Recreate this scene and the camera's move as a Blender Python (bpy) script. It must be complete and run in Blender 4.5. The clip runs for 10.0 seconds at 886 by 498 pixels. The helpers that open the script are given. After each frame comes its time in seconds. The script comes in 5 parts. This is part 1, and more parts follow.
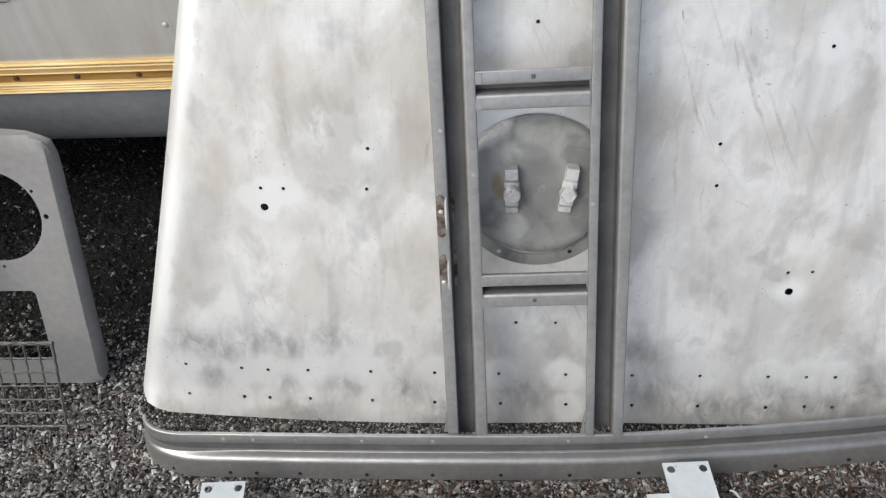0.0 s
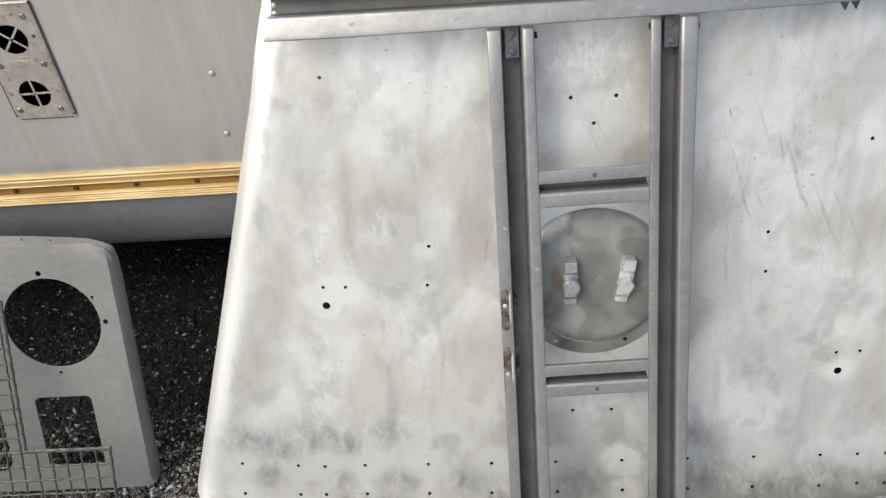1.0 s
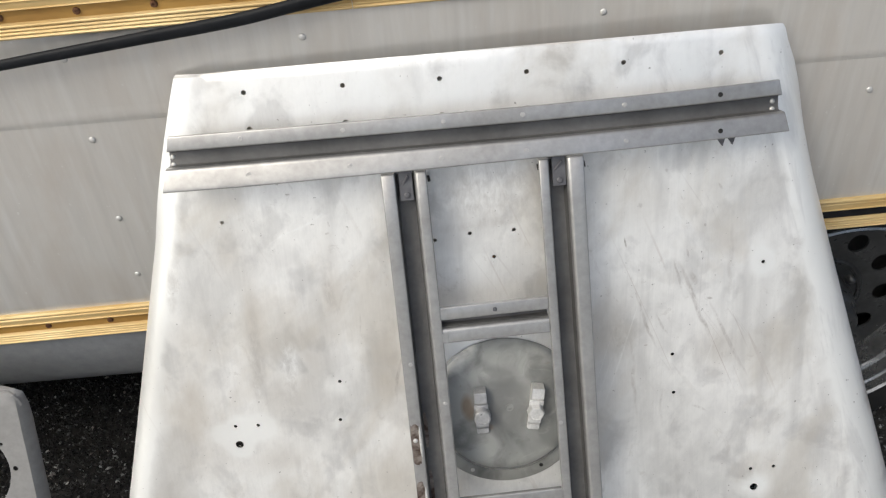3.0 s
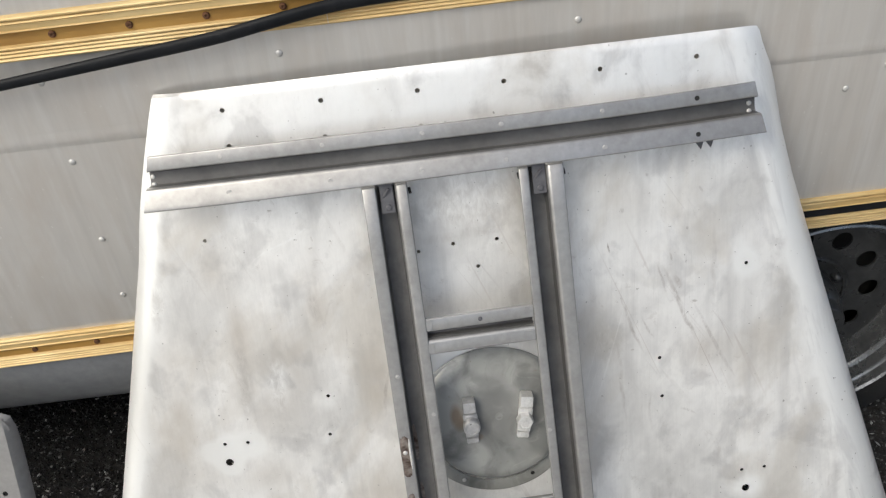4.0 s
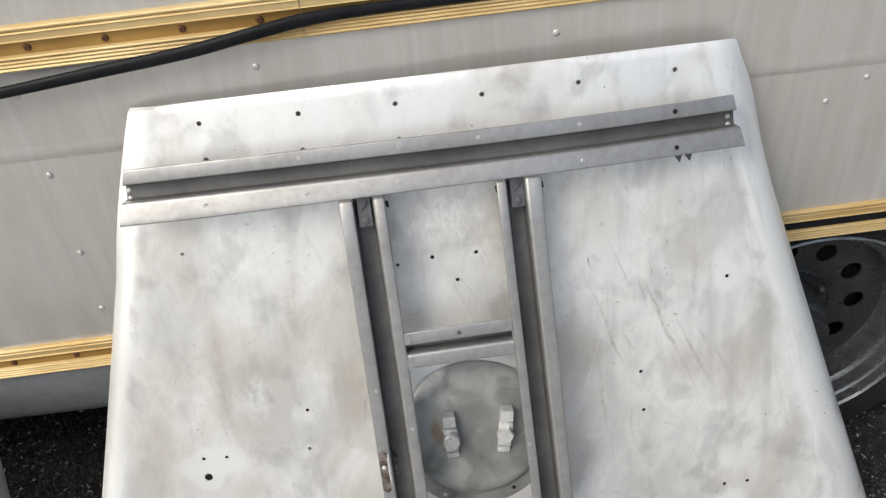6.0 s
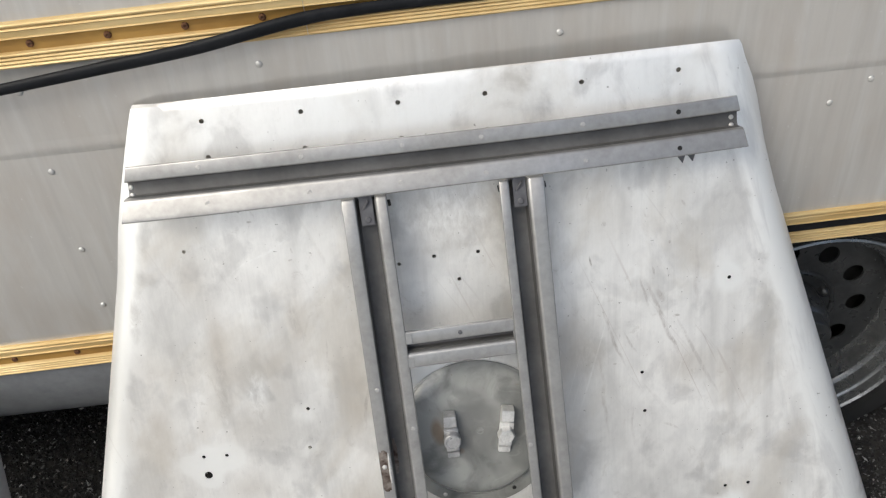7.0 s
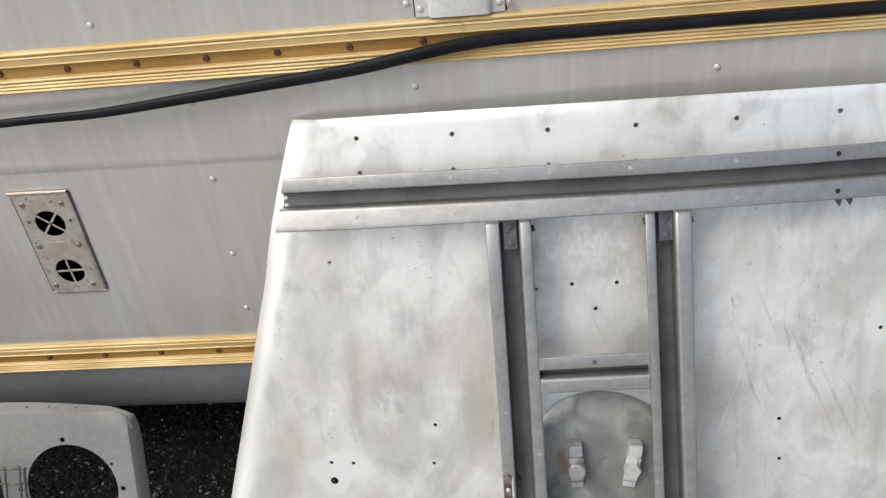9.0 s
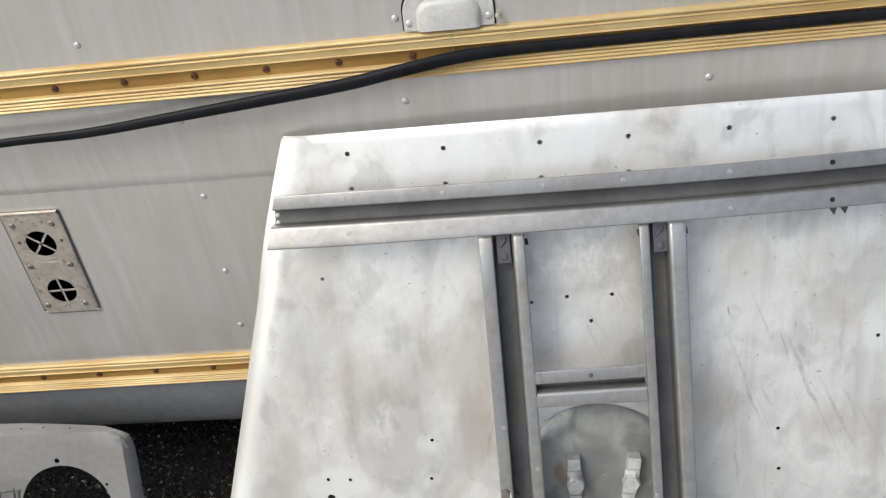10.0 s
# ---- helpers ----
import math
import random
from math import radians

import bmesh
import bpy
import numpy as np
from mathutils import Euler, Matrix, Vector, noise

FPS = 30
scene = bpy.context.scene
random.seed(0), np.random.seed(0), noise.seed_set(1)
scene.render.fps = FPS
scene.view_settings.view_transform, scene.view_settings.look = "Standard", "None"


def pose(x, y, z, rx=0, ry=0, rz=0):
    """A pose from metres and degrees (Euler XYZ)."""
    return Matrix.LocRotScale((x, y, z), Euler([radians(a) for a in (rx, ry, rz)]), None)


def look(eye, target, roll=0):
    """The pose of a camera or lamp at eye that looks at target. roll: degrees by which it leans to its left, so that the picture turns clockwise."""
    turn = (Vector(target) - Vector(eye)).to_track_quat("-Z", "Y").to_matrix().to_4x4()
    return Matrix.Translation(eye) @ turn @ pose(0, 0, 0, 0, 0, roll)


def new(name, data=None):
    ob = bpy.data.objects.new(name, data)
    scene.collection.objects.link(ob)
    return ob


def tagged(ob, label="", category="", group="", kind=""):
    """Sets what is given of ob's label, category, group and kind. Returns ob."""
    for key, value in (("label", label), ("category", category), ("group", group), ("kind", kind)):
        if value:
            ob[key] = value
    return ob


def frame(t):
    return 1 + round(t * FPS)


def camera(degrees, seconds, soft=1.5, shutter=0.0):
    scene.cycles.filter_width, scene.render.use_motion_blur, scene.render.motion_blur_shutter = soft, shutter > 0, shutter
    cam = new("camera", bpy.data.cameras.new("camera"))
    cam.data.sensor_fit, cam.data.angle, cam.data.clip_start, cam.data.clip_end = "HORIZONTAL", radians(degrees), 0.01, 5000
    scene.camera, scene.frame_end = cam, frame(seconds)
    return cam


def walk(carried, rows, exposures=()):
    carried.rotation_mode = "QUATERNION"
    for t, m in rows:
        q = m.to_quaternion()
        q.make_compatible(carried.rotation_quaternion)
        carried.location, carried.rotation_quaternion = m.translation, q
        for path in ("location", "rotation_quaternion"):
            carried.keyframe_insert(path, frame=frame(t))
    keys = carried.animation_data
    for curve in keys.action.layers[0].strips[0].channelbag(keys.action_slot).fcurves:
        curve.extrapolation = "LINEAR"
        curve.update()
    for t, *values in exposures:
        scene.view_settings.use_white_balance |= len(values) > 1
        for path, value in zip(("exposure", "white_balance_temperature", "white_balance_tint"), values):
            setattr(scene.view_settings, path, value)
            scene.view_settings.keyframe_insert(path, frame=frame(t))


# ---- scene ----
from mathutils import geometry

# ---- camera ----
cam = camera(54.6, 10.0, 1.25)
ROWS = [
    (0.0, -0.0240, -1.1204, 1.3201, 40.63, 2.87, 1.60),
    (0.1, -0.0267, -1.1382, 1.3199, 39.70, 3.06, 1.61),
    (0.3, -0.0744, -1.1492, 1.3160, 38.49, 3.26, 1.37),
    (0.5, -0.1428, -1.1542, 1.3187, 38.42, 3.59, 1.17),
    (0.6, -0.1719, -1.1527, 1.3182, 39.04, 3.48, 0.91),
    (0.7, -0.1822, -1.1589, 1.3239, 40.29, 3.55, 0.67),
    (0.9, -0.1689, -1.1408, 1.3414, 43.65, 3.21, -0.28),
    (1.0, -0.1491, -1.1296, 1.3727, 45.71, 3.11, -0.79),
    (1.2, -0.1171, -1.0949, 1.4302, 49.30, 3.09, -1.62),
    (1.3, -0.1069, -1.0804, 1.4447, 50.59, 3.16, -1.83),
    (1.5, -0.0961, -1.0684, 1.4518, 52.33, 3.18, -1.99),
    (2.0, -0.0727, -1.0709, 1.4428, 51.67, 2.73, -2.30),
    (2.5, -0.0610, -1.0899, 1.4374, 50.85, 2.78, -3.41),
    (2.7, -0.0555, -1.0929, 1.4368, 50.88, 2.98, -3.64),
    (3.8, -0.0418, -1.0909, 1.4379, 51.46, 4.32, -4.72),
    (4.0, -0.0352, -1.0926, 1.4394, 51.49, 4.47, -5.27),
    (4.5, -0.0064, -1.0883, 1.4412, 51.49, 4.58, -6.09),
    (5.0, 0.0001, -1.0902, 1.4400, 51.80, 4.21, -6.04),
    (5.5, -0.0069, -1.0920, 1.4404, 52.10, 4.25, -5.49),
    (5.7, -0.0074, -1.0894, 1.4400, 52.08, 4.39, -5.42),
    (6.8, -0.0036, -1.0833, 1.4394, 51.87, 4.33, -5.23),
    (7.0, -0.0076, -1.0846, 1.4374, 52.05, 4.16, -5.10),
    (7.5, -0.0248, -1.0809, 1.4336, 52.32, 4.26, -2.20),
    (7.7, -0.0441, -1.0832, 1.4438, 52.52, 4.62, -0.03),
    (8.0, -0.0613, -1.0939, 1.4484, 53.16, 4.91, 2.52),
    (8.5, -0.0587, -1.0947, 1.4473, 53.67, 5.11, 3.34),
    (9.0, -0.0567, -1.0911, 1.4537, 54.05, 5.29, 2.85),
    (9.5, -0.0513, -1.0854, 1.4568, 55.45, 5.49, 2.04),
    (9.8, -0.0486, -1.0767, 1.4734, 55.62, 5.91, 2.00),
    (10.0, -0.0494, -1.0745, 1.4604, 54.24, 6.02, 2.19),
]
walk(cam, [(t, pose(x, y, z, rx, ry, rz)) for t, x, y, z, rx, ry, rz in ROWS],
     [(0.0, 0.20, 6130, 4), (0.6, 0.22, 6300, 3), (1.0, 0.20, 6320, 3), (1.4, 0.19, 6320, 3), (8.0, 0.14, 6260, 3), (9.0, 0.13, 6220, 3), (10.0, 0.13, 6200, 3)])

# ---- light: bright haze, the sun thinly veiled and well to the left ----
SUN_ELEV, SUN_TURN = 48.0, 228.0
world = bpy.data.worlds.new("sky")
scene.world = world
world.use_nodes = True
wn, wl = world.node_tree.nodes, world.node_tree.links
wn.clear()
sky = wn.new("ShaderNodeTexSky")
sky.sky_type = "NISHITA"
sky.sun_disc = False
sky.sun_elevation, sky.sun_rotation = radians(SUN_ELEV), radians(SUN_TURN)
sky.air_density, sky.dust_density, sky.ozone_density = 0.75, 5.5, 0.8
back, wout = wn.new("ShaderNodeBackground"), wn.new("ShaderNodeOutputWorld")
back.inputs["Strength"].default_value = 0.145
wl.new(sky.outputs[0], back.inputs["Color"])
wl.new(back.outputs[0], wout.inputs["Surface"])
sun = new("sun", bpy.data.lights.new("sun", "SUN"))
sun.data.energy, sun.data.angle, sun.data.color = 0.55, radians(18.0), (1.0, 0.97, 0.93)
sd = Vector((math.sin(radians(SUN_TURN)) * math.cos(radians(SUN_ELEV)), math.cos(radians(SUN_TURN)) * math.cos(radians(SUN_ELEV)), math.sin(radians(SUN_ELEV))))
sun.matrix_world = look(sd * 30, (0, 0, 0))


# ---- materials ----
class Mat:
    """A node material with a Principled shader and short helpers."""

    def __init__(self, name, rough=0.5, metal=0.0):
        self.m = bpy.data.materials.new(name)
        self.m.use_nodes = True
        self.n, self.l = self.m.node_tree.nodes, self.m.node_tree.links
        self.p = self.n["Principled BSDF"]
        self.p.inputs["Roughness"].default_value = rough
        self.p.inputs["Metallic"].default_value = metal
        self.co = self.n.new("ShaderNodeTexCoord").outputs["Object"]

    def link(self, a, b):
        if hasattr(a, "outputs"):
            a = a.outputs[0]
        self.l.new(a, b)

    def space(self, scale=(1, 1, 1), turn=(0, 0, 0)):
        spin = self.n.new("ShaderNodeMapping")
        spin.inputs["Rotation"].default_value = [radians(a) for a in turn]
        self.link(self.co, spin.inputs["Vector"])
        mp = self.n.new("ShaderNodeMapping")
        mp.inputs["Scale"].default_value = scale
        self.link(spin, mp.inputs["Vector"])
        return mp.outputs[0]

    def streak(self, u0, v0, u1, v1, wide, much, crisp=0.55):
        """A slim smudge from one spot of the sheet to another, fading at its ends and sides."""
        mp = self.n.new("ShaderNodeMapping")
        mp.vector_type = "TEXTURE"
        mp.inputs["Location"].default_value = ((u0 + u1) / 2, (v0 + v1) / 2, 0)
        mp.inputs["Rotation"].default_value = (0, 0, math.atan2(v1 - v0, u1 - u0))
        mp.inputs["Scale"].default_value = (max(math.hypot(u1 - u0, v1 - v0) * 0.55, wide), wide, 1.0)
        wob = self.n.new("ShaderNodeTexNoise")
        wob.inputs["Scale"].default_value, wob.inputs["Detail"].default_value = 14.0, 2.0
        self.link(self.co, wob.inputs["Vector"])
        shift = self.n.new("ShaderNodeVectorMath")
        shift.operation = "MULTIPLY_ADD"
        self.link(wob.outputs["Color"], shift.inputs[0])
        shift.inputs[1].default_value, shift.inputs[2].default_value = (0.02, 0.02, 0.0), (-0.01, -0.01, 0.0)
        place = self.n.new("ShaderNodeVectorMath")
        self.link(self.co, place.inputs[0])
        self.link(shift.outputs[0], place.inputs[1])
        self.link(place.outputs[0], mp.inputs["Vector"])
        ball = self.n.new("ShaderNodeTexGradient")
        ball.gradient_type = "SPHERICAL"
        self.link(mp, ball.inputs["Vector"])
        return self.ramp(ball.outputs["Fac"], [(0.0, 0.0), (crisp, much)])

    def noise(self, scale, detail=4.0, rough=0.55, warp=0.0, co=None):
        nd = self.n.new("ShaderNodeTexNoise")
        nd.inputs["Scale"].default_value, nd.inputs["Detail"].default_value = scale, detail
        nd.inputs["Roughness"].default_value, nd.inputs["Distortion"].default_value = rough, warp
        self.link(co or self.co, nd.inputs["Vector"])
        return nd.outputs["Fac"]

    def ramp(self, fac, stops):
        rp = self.n.new("ShaderNodeValToRGB")
        el = rp.color_ramp.elements
        while len(el) < len(stops):
            el.new(0.5)
        for e, (at, c) in zip(el, stops):
            e.position = at
            e.color = (c, c, c, 1) if isinstance(c, (int, float)) else (*c, 1)
        self.link(fac, rp.inputs[0])
        return rp.outputs[0]

    def mix(self, fac, a, b, kind="MIX"):
        mx = self.n.new("ShaderNodeMix")
        mx.data_type, mx.blend_type = "RGBA", kind
        for v, slot in ((fac, 0), (a, 6), (b, 7)):
            s = mx.inputs[slot]
            if isinstance(v, (int, float)):
                s.default_value = v if slot == 0 else (v, v, v, 1)
            elif isinstance(v, tuple):
                s.default_value = (*v, 1)
            else:
                self.link(v, s)
        return mx.outputs[2]

    def color(self, c):
        if isinstance(c, tuple):
            self.p.inputs["Base Color"].default_value = (*c, 1)
        else:
            self.link(c, self.p.inputs["Base Color"])
        return self

    def gloss(self, fac, lo, hi):
        self.link(self.ramp(fac, [(0.3, lo), (0.7, hi)]), self.p.inputs["Roughness"])
        return self

    def bump(self, fac, strength=0.2, depth=0.002):
        b = self.n.new("ShaderNodeBump")
        b.inputs["Strength"].default_value, b.inputs["Distance"].default_value = strength, depth
        self.link(fac, b.inputs["Height"])
        self.link(b, self.p.inputs["Normal"])
        return self


def mottled(name, light, dark, rough, metal, big=6.0, fine=60.0, spread=(0.35, 0.68), relief=0.1, rusty=None, sheen=0.5):
    """Two scales of variation between two colours, with fine relief."""
    k = Mat(name, rough, metal)
    a, b = k.noise(big, 5, 0.6, 0.3), k.noise(fine, 3, 0.6)
    c = k.mix(k.ramp(a, [(spread[0], 0.0), (spread[1], 1.0)]), light, dark)
    c = k.mix(0.22, c, k.ramp(b, [(0.3, 0.25), (0.7, 1.0)]), "MULTIPLY")
    if rusty:
        c = k.mix(k.ramp(k.noise(big * 2.3, 6, 0.7, 0.6), [(rusty[1], 0.0), (rusty[1] + 0.1, 0.85)]), c, rusty[0])
    k.color(c).gloss(a, max(rough - 0.08, 0.05), min(rough + 0.12, 1)).bump(b, relief, 0.001)
    k.p.inputs["Specular IOR Level"].default_value = sheen
    return k.m


# smudges, scratches and a painted dark reflection on the sheet: tone, then from (u, v), to (u, v), half width, strength
SHEET_MARKS = [
    ((0.40, 0.365, 0.335), [(0.248, 0.598, 0.282, 0.495, 0.0030, 0.75), (0.306, 0.638, 0.319, 0.588, 0.0028, 0.55), (0.317, 0.629, 0.366, 0.503, 0.0046, 0.70), (0.330, 0.620, 0.344, 0.597, 0.0060, 0.60),
                            (0.362, 0.569, 0.425, 0.440, 0.0036, 0.55), (0.232, 0.680, 0.236, 0.662, 0.0016, 1.0), (0.324, 0.656, 0.329, 0.640, 0.0020, 0.9), (0.240, 0.527, 0.252, 0.373, 0.0032, 0.40),
                            (0.283, 0.555, 0.300, 0.512, 0.0022, 0.60), (0.393, 0.700, 0.391, 0.569, 0.0040, 0.30), (0.292, 0.424, 0.291, 0.353, 0.0026, 0.40), (0.357, 0.573, 0.367, 0.572, 0.0024, 0.9),
                            (0.254, 0.735, 0.255, 0.727, 0.0042, 0.7), (0.294, 0.784, 0.294, 0.776, 0.0036, 0.7), (0.352, 0.694, 0.354, 0.689, 0.0024, 1.0), (0.263, 0.500, 0.270, 0.501, 0.0020, 0.9),
                            (0.341, 0.392, 0.366, 0.377, 0.0030, 0.45), (0.370, 0.752, 0.376, 0.741, 0.0024, 0.5), (-0.208, 0.719, -0.201, 0.720, 0.0020, 0.8), (-0.201, 0.738, -0.199, 0.729, 0.0016, 0.8),
                            (-0.259, 0.780, -0.251, 0.779, 0.0020, 0.8), (-0.175, 0.589, -0.174, 0.557, 0.0020, 0.5), (-0.113, 0.522, -0.130, 0.432, 0.0028, 0.7)]),
    # The last two strokes paint a dark reflection in the bay between the rails.
    ((0.50, 0.475, 0.44), [(-0.219, 0.660, -0.207, 0.580, 0.0110, 0.6), (-0.333, 0.611, -0.342, 0.437, 0.0150, 0.6), (-0.429, 0.704, -0.457, 0.606, 0.0100, 0.45), (0.215, 0.555, 0.235, 0.480, 0.0300, 0.6), (-0.06, 0.765, 0.14, 0.765, 0.060, 0.45), (-0.06, 0.712, 0.14, 0.722, 0.010, 0.4)]),
    ((0.98, 0.98, 0.97), [(-0.200, 0.754, -0.294, 0.704, 0.0020, 0.8), (-0.29, 0.56, -0.285, 0.45, 0.02, 0.6)]),
]


def sheet_metal():
    """Sanded bare aluminium: cloudy bright and grey patches, tan stains, pale rings round the drillings, scratches."""
    k = Mat("sanded aluminium", 0.45, 0.58)
    cloud = k.noise(5.0, 5, 0.48, 0.35, k.space((1.0, 0.65, 1)))
    cloud2 = k.noise(13.0, 5, 0.55, 0.3, k.space((1.0, 0.8, 1)))
    tan = k.noise(5.2, 5, 0.55, 0.4, k.space((1.2, 0.7, 1), (0, 0, 25)))
    streak = k.noise(8.0, 3, 0.5, 0.3, k.space((2.6, 0.35, 1)))
    grain = k.noise(260.0, 2, 0.5)
    wear_light = k.n.new("ShaderNodeAttribute")
    wear_light.attribute_name = "wear_light"
    c = k.mix(k.ramp(cloud, [(0.40, 0.0), (0.52, 1.0)]), (0.73, 0.722, 0.705), (0.96, 0.95, 0.93))
    c = k.mix(0.58, c, k.ramp(cloud2, [(0.37, 0.70), (0.46, 1.0)]), "MULTIPLY")
    c = k.mix(0.20, c, k.ramp(k.noise(48.0, 6, 0.72, 0.3, k.space((1.0, 0.6, 1), (0, 0, 20))), [(0.36, 0.66), (0.55, 1.0)]), "MULTIPLY")
    c = k.mix(k.ramp(k.noise(30.0, 6, 0.75, 0.8, k.space((1.0, 0.7, 1))), [(0.60, 0.0), (0.68, 0.30)]), c, (0.55, 0.52, 0.48))
    c = k.mix(0.10, c, k.ramp(k.noise(20.0, 3, 0.6, 0.0, k.space((16.0, 0.8, 1))), [(0.3, 0.55), (0.7, 1.0)]), "MULTIPLY")
    c = k.mix(k.ramp(tan, [(0.51, 0.0), (0.61, 0.40)]), c, (0.60, 0.555, 0.48))
    c = k.mix(k.ramp(streak, [(0.56, 0.0), (0.70, 0.35)]), c, (0.46, 0.455, 0.44))
    # Worn metal round the holes, plus light painted on edges and above the cover.
    c = k.mix(k.ramp(k.mix(1.0, wear_light.outputs["Fac"], cloud2, "ADD"), [(0.64, 0.0), (0.98, 0.88)]), c, (0.97, 0.97, 0.955))
    grime = k.n.new("ShaderNodeAttribute")
    grime.attribute_name = "grime"
    smear = k.mix(1.0, k.ramp(grime.outputs["Fac"], [(0.06, 0.0), (0.75, 1.0)]), k.ramp(k.noise(26.0, 6, 0.68, 0.6, k.space((1.3, 0.75, 1))), [(0.36, 0.12), (0.62, 1.0)]), "MULTIPLY")
    c = k.mix(k.ramp(smear, [(0.0, 0.0), (1.0, 0.74)]), c, (0.34, 0.35, 0.345))
    brown = k.n.new("ShaderNodeAttribute")
    brown.attribute_name = "brown"
    c = k.mix(k.mix(1.0, brown.outputs["Fac"], k.ramp(cloud2, [(0.30, 0.30), (0.60, 1.0)]), "MULTIPLY"), c, (0.50, 0.45, 0.38))
    scuff = k.n.new("ShaderNodeAttribute")
    scuff.attribute_name = "scuff"
    spots = k.mix(0.75, k.ramp(k.noise(3.7, 3, 0.5), [(0.50, 0.0), (0.62, 0.8)]), scuff.outputs["Fac"])
    for turn, size, width, tone, much in ((-22, 3.5, 30.0, (0.40, 0.33, 0.29), 0.50), (-33, 5.0, 24.0, (0.48, 0.45, 0.43), 0.28), (17, 5.0, 34.0, (0.95, 0.95, 0.94), 0.28), (3, 4.0, 50.0, (0.52, 0.50, 0.48), 0.16)):
        line = k.noise(size, 2, 0.5, 0.6, k.space((width, 0.6, 1), (0, 0, turn)))
        c = k.mix(k.mix(1.0, k.ramp(line, [(0.655, 0.0), (0.70, much)]), spots, "MULTIPLY"), c, tone)
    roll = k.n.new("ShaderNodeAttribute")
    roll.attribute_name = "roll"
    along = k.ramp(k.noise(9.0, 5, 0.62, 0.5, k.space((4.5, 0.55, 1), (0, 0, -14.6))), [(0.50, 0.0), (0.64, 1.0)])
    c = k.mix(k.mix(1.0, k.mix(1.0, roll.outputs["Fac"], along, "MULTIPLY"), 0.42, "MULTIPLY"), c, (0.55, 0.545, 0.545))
    rough_up = k.ramp(k.noise(70.0, 5, 0.7, 0.6, k.space((1.6, 0.7, 1))), [(0.36, 0.0), (0.66, 1.0)])
    for tone, marks in SHEET_MARKS:
        whole = None
        for u0, v0, u1, v1, wide, much in marks:
            lens = k.streak(u0, v0, u1, v1, wide, much)
            whole = lens if whole is None else k.mix(1.0, whole, lens, "LIGHTEN")
        c = k.mix(k.mix(1.0, whole, rough_up, "MULTIPLY"), c, tone)
    flecks = k.ramp(k.noise(170.0, 2, 0.5, 0.0), [(0.73, 0.0), (0.76, 0.7)])
    c = k.mix(flecks, c, (0.34, 0.32, 0.30))
    k.color(c)
    k.link(k.ramp(cloud, [(0.3, 0.54), (0.7, 0.38)]), k.p.inputs["Roughness"])
    k.bump(grain, 0.08, 0.0006)
    return k.m


def wall_paint():
    """Weathered silver-grey paint with chalky streaks running down."""
    k = Mat("weathered silver wall", 0.22, 0.45)
    streak = k.noise(7.0, 4, 0.6, 0.1, k.space((9.0, 1, 0.7)))
    cloud = k.noise(2.4, 4, 0.5, 0.4)
    c = k.mix(k.ramp(cloud, [(0.3, 0.0), (0.7, 1.0)]), (0.585, 0.565, 0.535), (0.665, 0.648, 0.620))
    c = k.mix(0.22, c, k.ramp(streak, [(0.30, 0.62), (0.58, 1.0)]), "MULTIPLY")
    c = k.mix(k.ramp(k.noise(5.0, 4, 0.6, 0.2, k.space((7.0, 1, 0.5))), [(0.52, 0.0), (0.68, 0.30)]), c, (0.73, 0.735, 0.73))
    c = k.mix(k.ramp(k.noise(4.0, 5, 0.65, 0.5, k.space((2.2, 1, 0.8))), [(0.48, 0.0), (0.68, 0.45)]), c, (0.55, 0.50, 0.445))
    c = k.mix(k.ramp(k.noise(120.0, 2), [(0.70, 0.0), (0.76, 0.5)]), c, (0.75, 0.75, 0.73))
    k.p.inputs["Roughness"].default_value = 0.28
    k.color(c).bump(k.noise(3.0, 2), 0.05, 0.004)
    return k.m


def gravel_mat(name, stops, rough=0.85):
    """Each stone a colour of its own, speckled."""
    k = Mat(name, rough)
    isl = k.n.new("ShaderNodeNewGeometry").outputs["Random Per Island"]
    c = k.ramp(isl, stops)
    c = k.mix(0.4, c, k.ramp(k.noise(300.0, 3), [(0.3, 0.5), (0.7, 1.0)]), "MULTIPLY")
    k.color(c).bump(k.noise(500.0, 3), 0.3, 0.001)
    return k.m


def gold_mat(name, light, dark, rough):
    k = Mat(name, rough, 0.35)
    a = k.noise(9.0, 5, 0.6, 0.2, k.space((0.5, 1, 2)))
    b = k.noise(60.0, 4, 0.6, 0.0, k.space((0.12, 1, 1.6)))
    c = k.mix(k.ramp(a, [(0.35, 0.0), (0.68, 1.0)]), light, dark)
    c = k.mix(0.3, c, k.ramp(b, [(0.28, 0.45), (0.6, 1.0)]), "MULTIPLY")
    k.color(c).gloss(a, rough, rough + 0.15)
    return k.m


SHEET_METAL = sheet_metal()
WALL = wall_paint()
BELLY = mottled("grey underbelly paint", (0.34, 0.35, 0.36), (0.25, 0.26, 0.28), 0.40, 0.35, 3.0)
GOLD = gold_mat("ribbed gold anodised trim", (0.76, 0.60, 0.32), (0.62, 0.43, 0.18), 0.44)
GOLD_DEEP = gold_mat("darker gold groove", (0.52, 0.31, 0.085), (0.36, 0.20, 0.055), 0.42)
RUST = mottled("rusty screw steel", (0.20, 0.09, 0.04), (0.07, 0.035, 0.02), 0.8, 0.2, 200.0, 500.0)
RUBBER = mottled("black vinyl", (0.008, 0.009, 0.011), (0.016, 0.017, 0.020), 0.42, 0.0, 25.0, 200.0, sheen=0.14)
CHANNEL = mottled("dull mill aluminium", (0.45, 0.443, 0.435), (0.34, 0.334, 0.328), 0.36, 0.68, 9.0, 90.0, rusty=((0.26, 0.21, 0.18), 0.70))
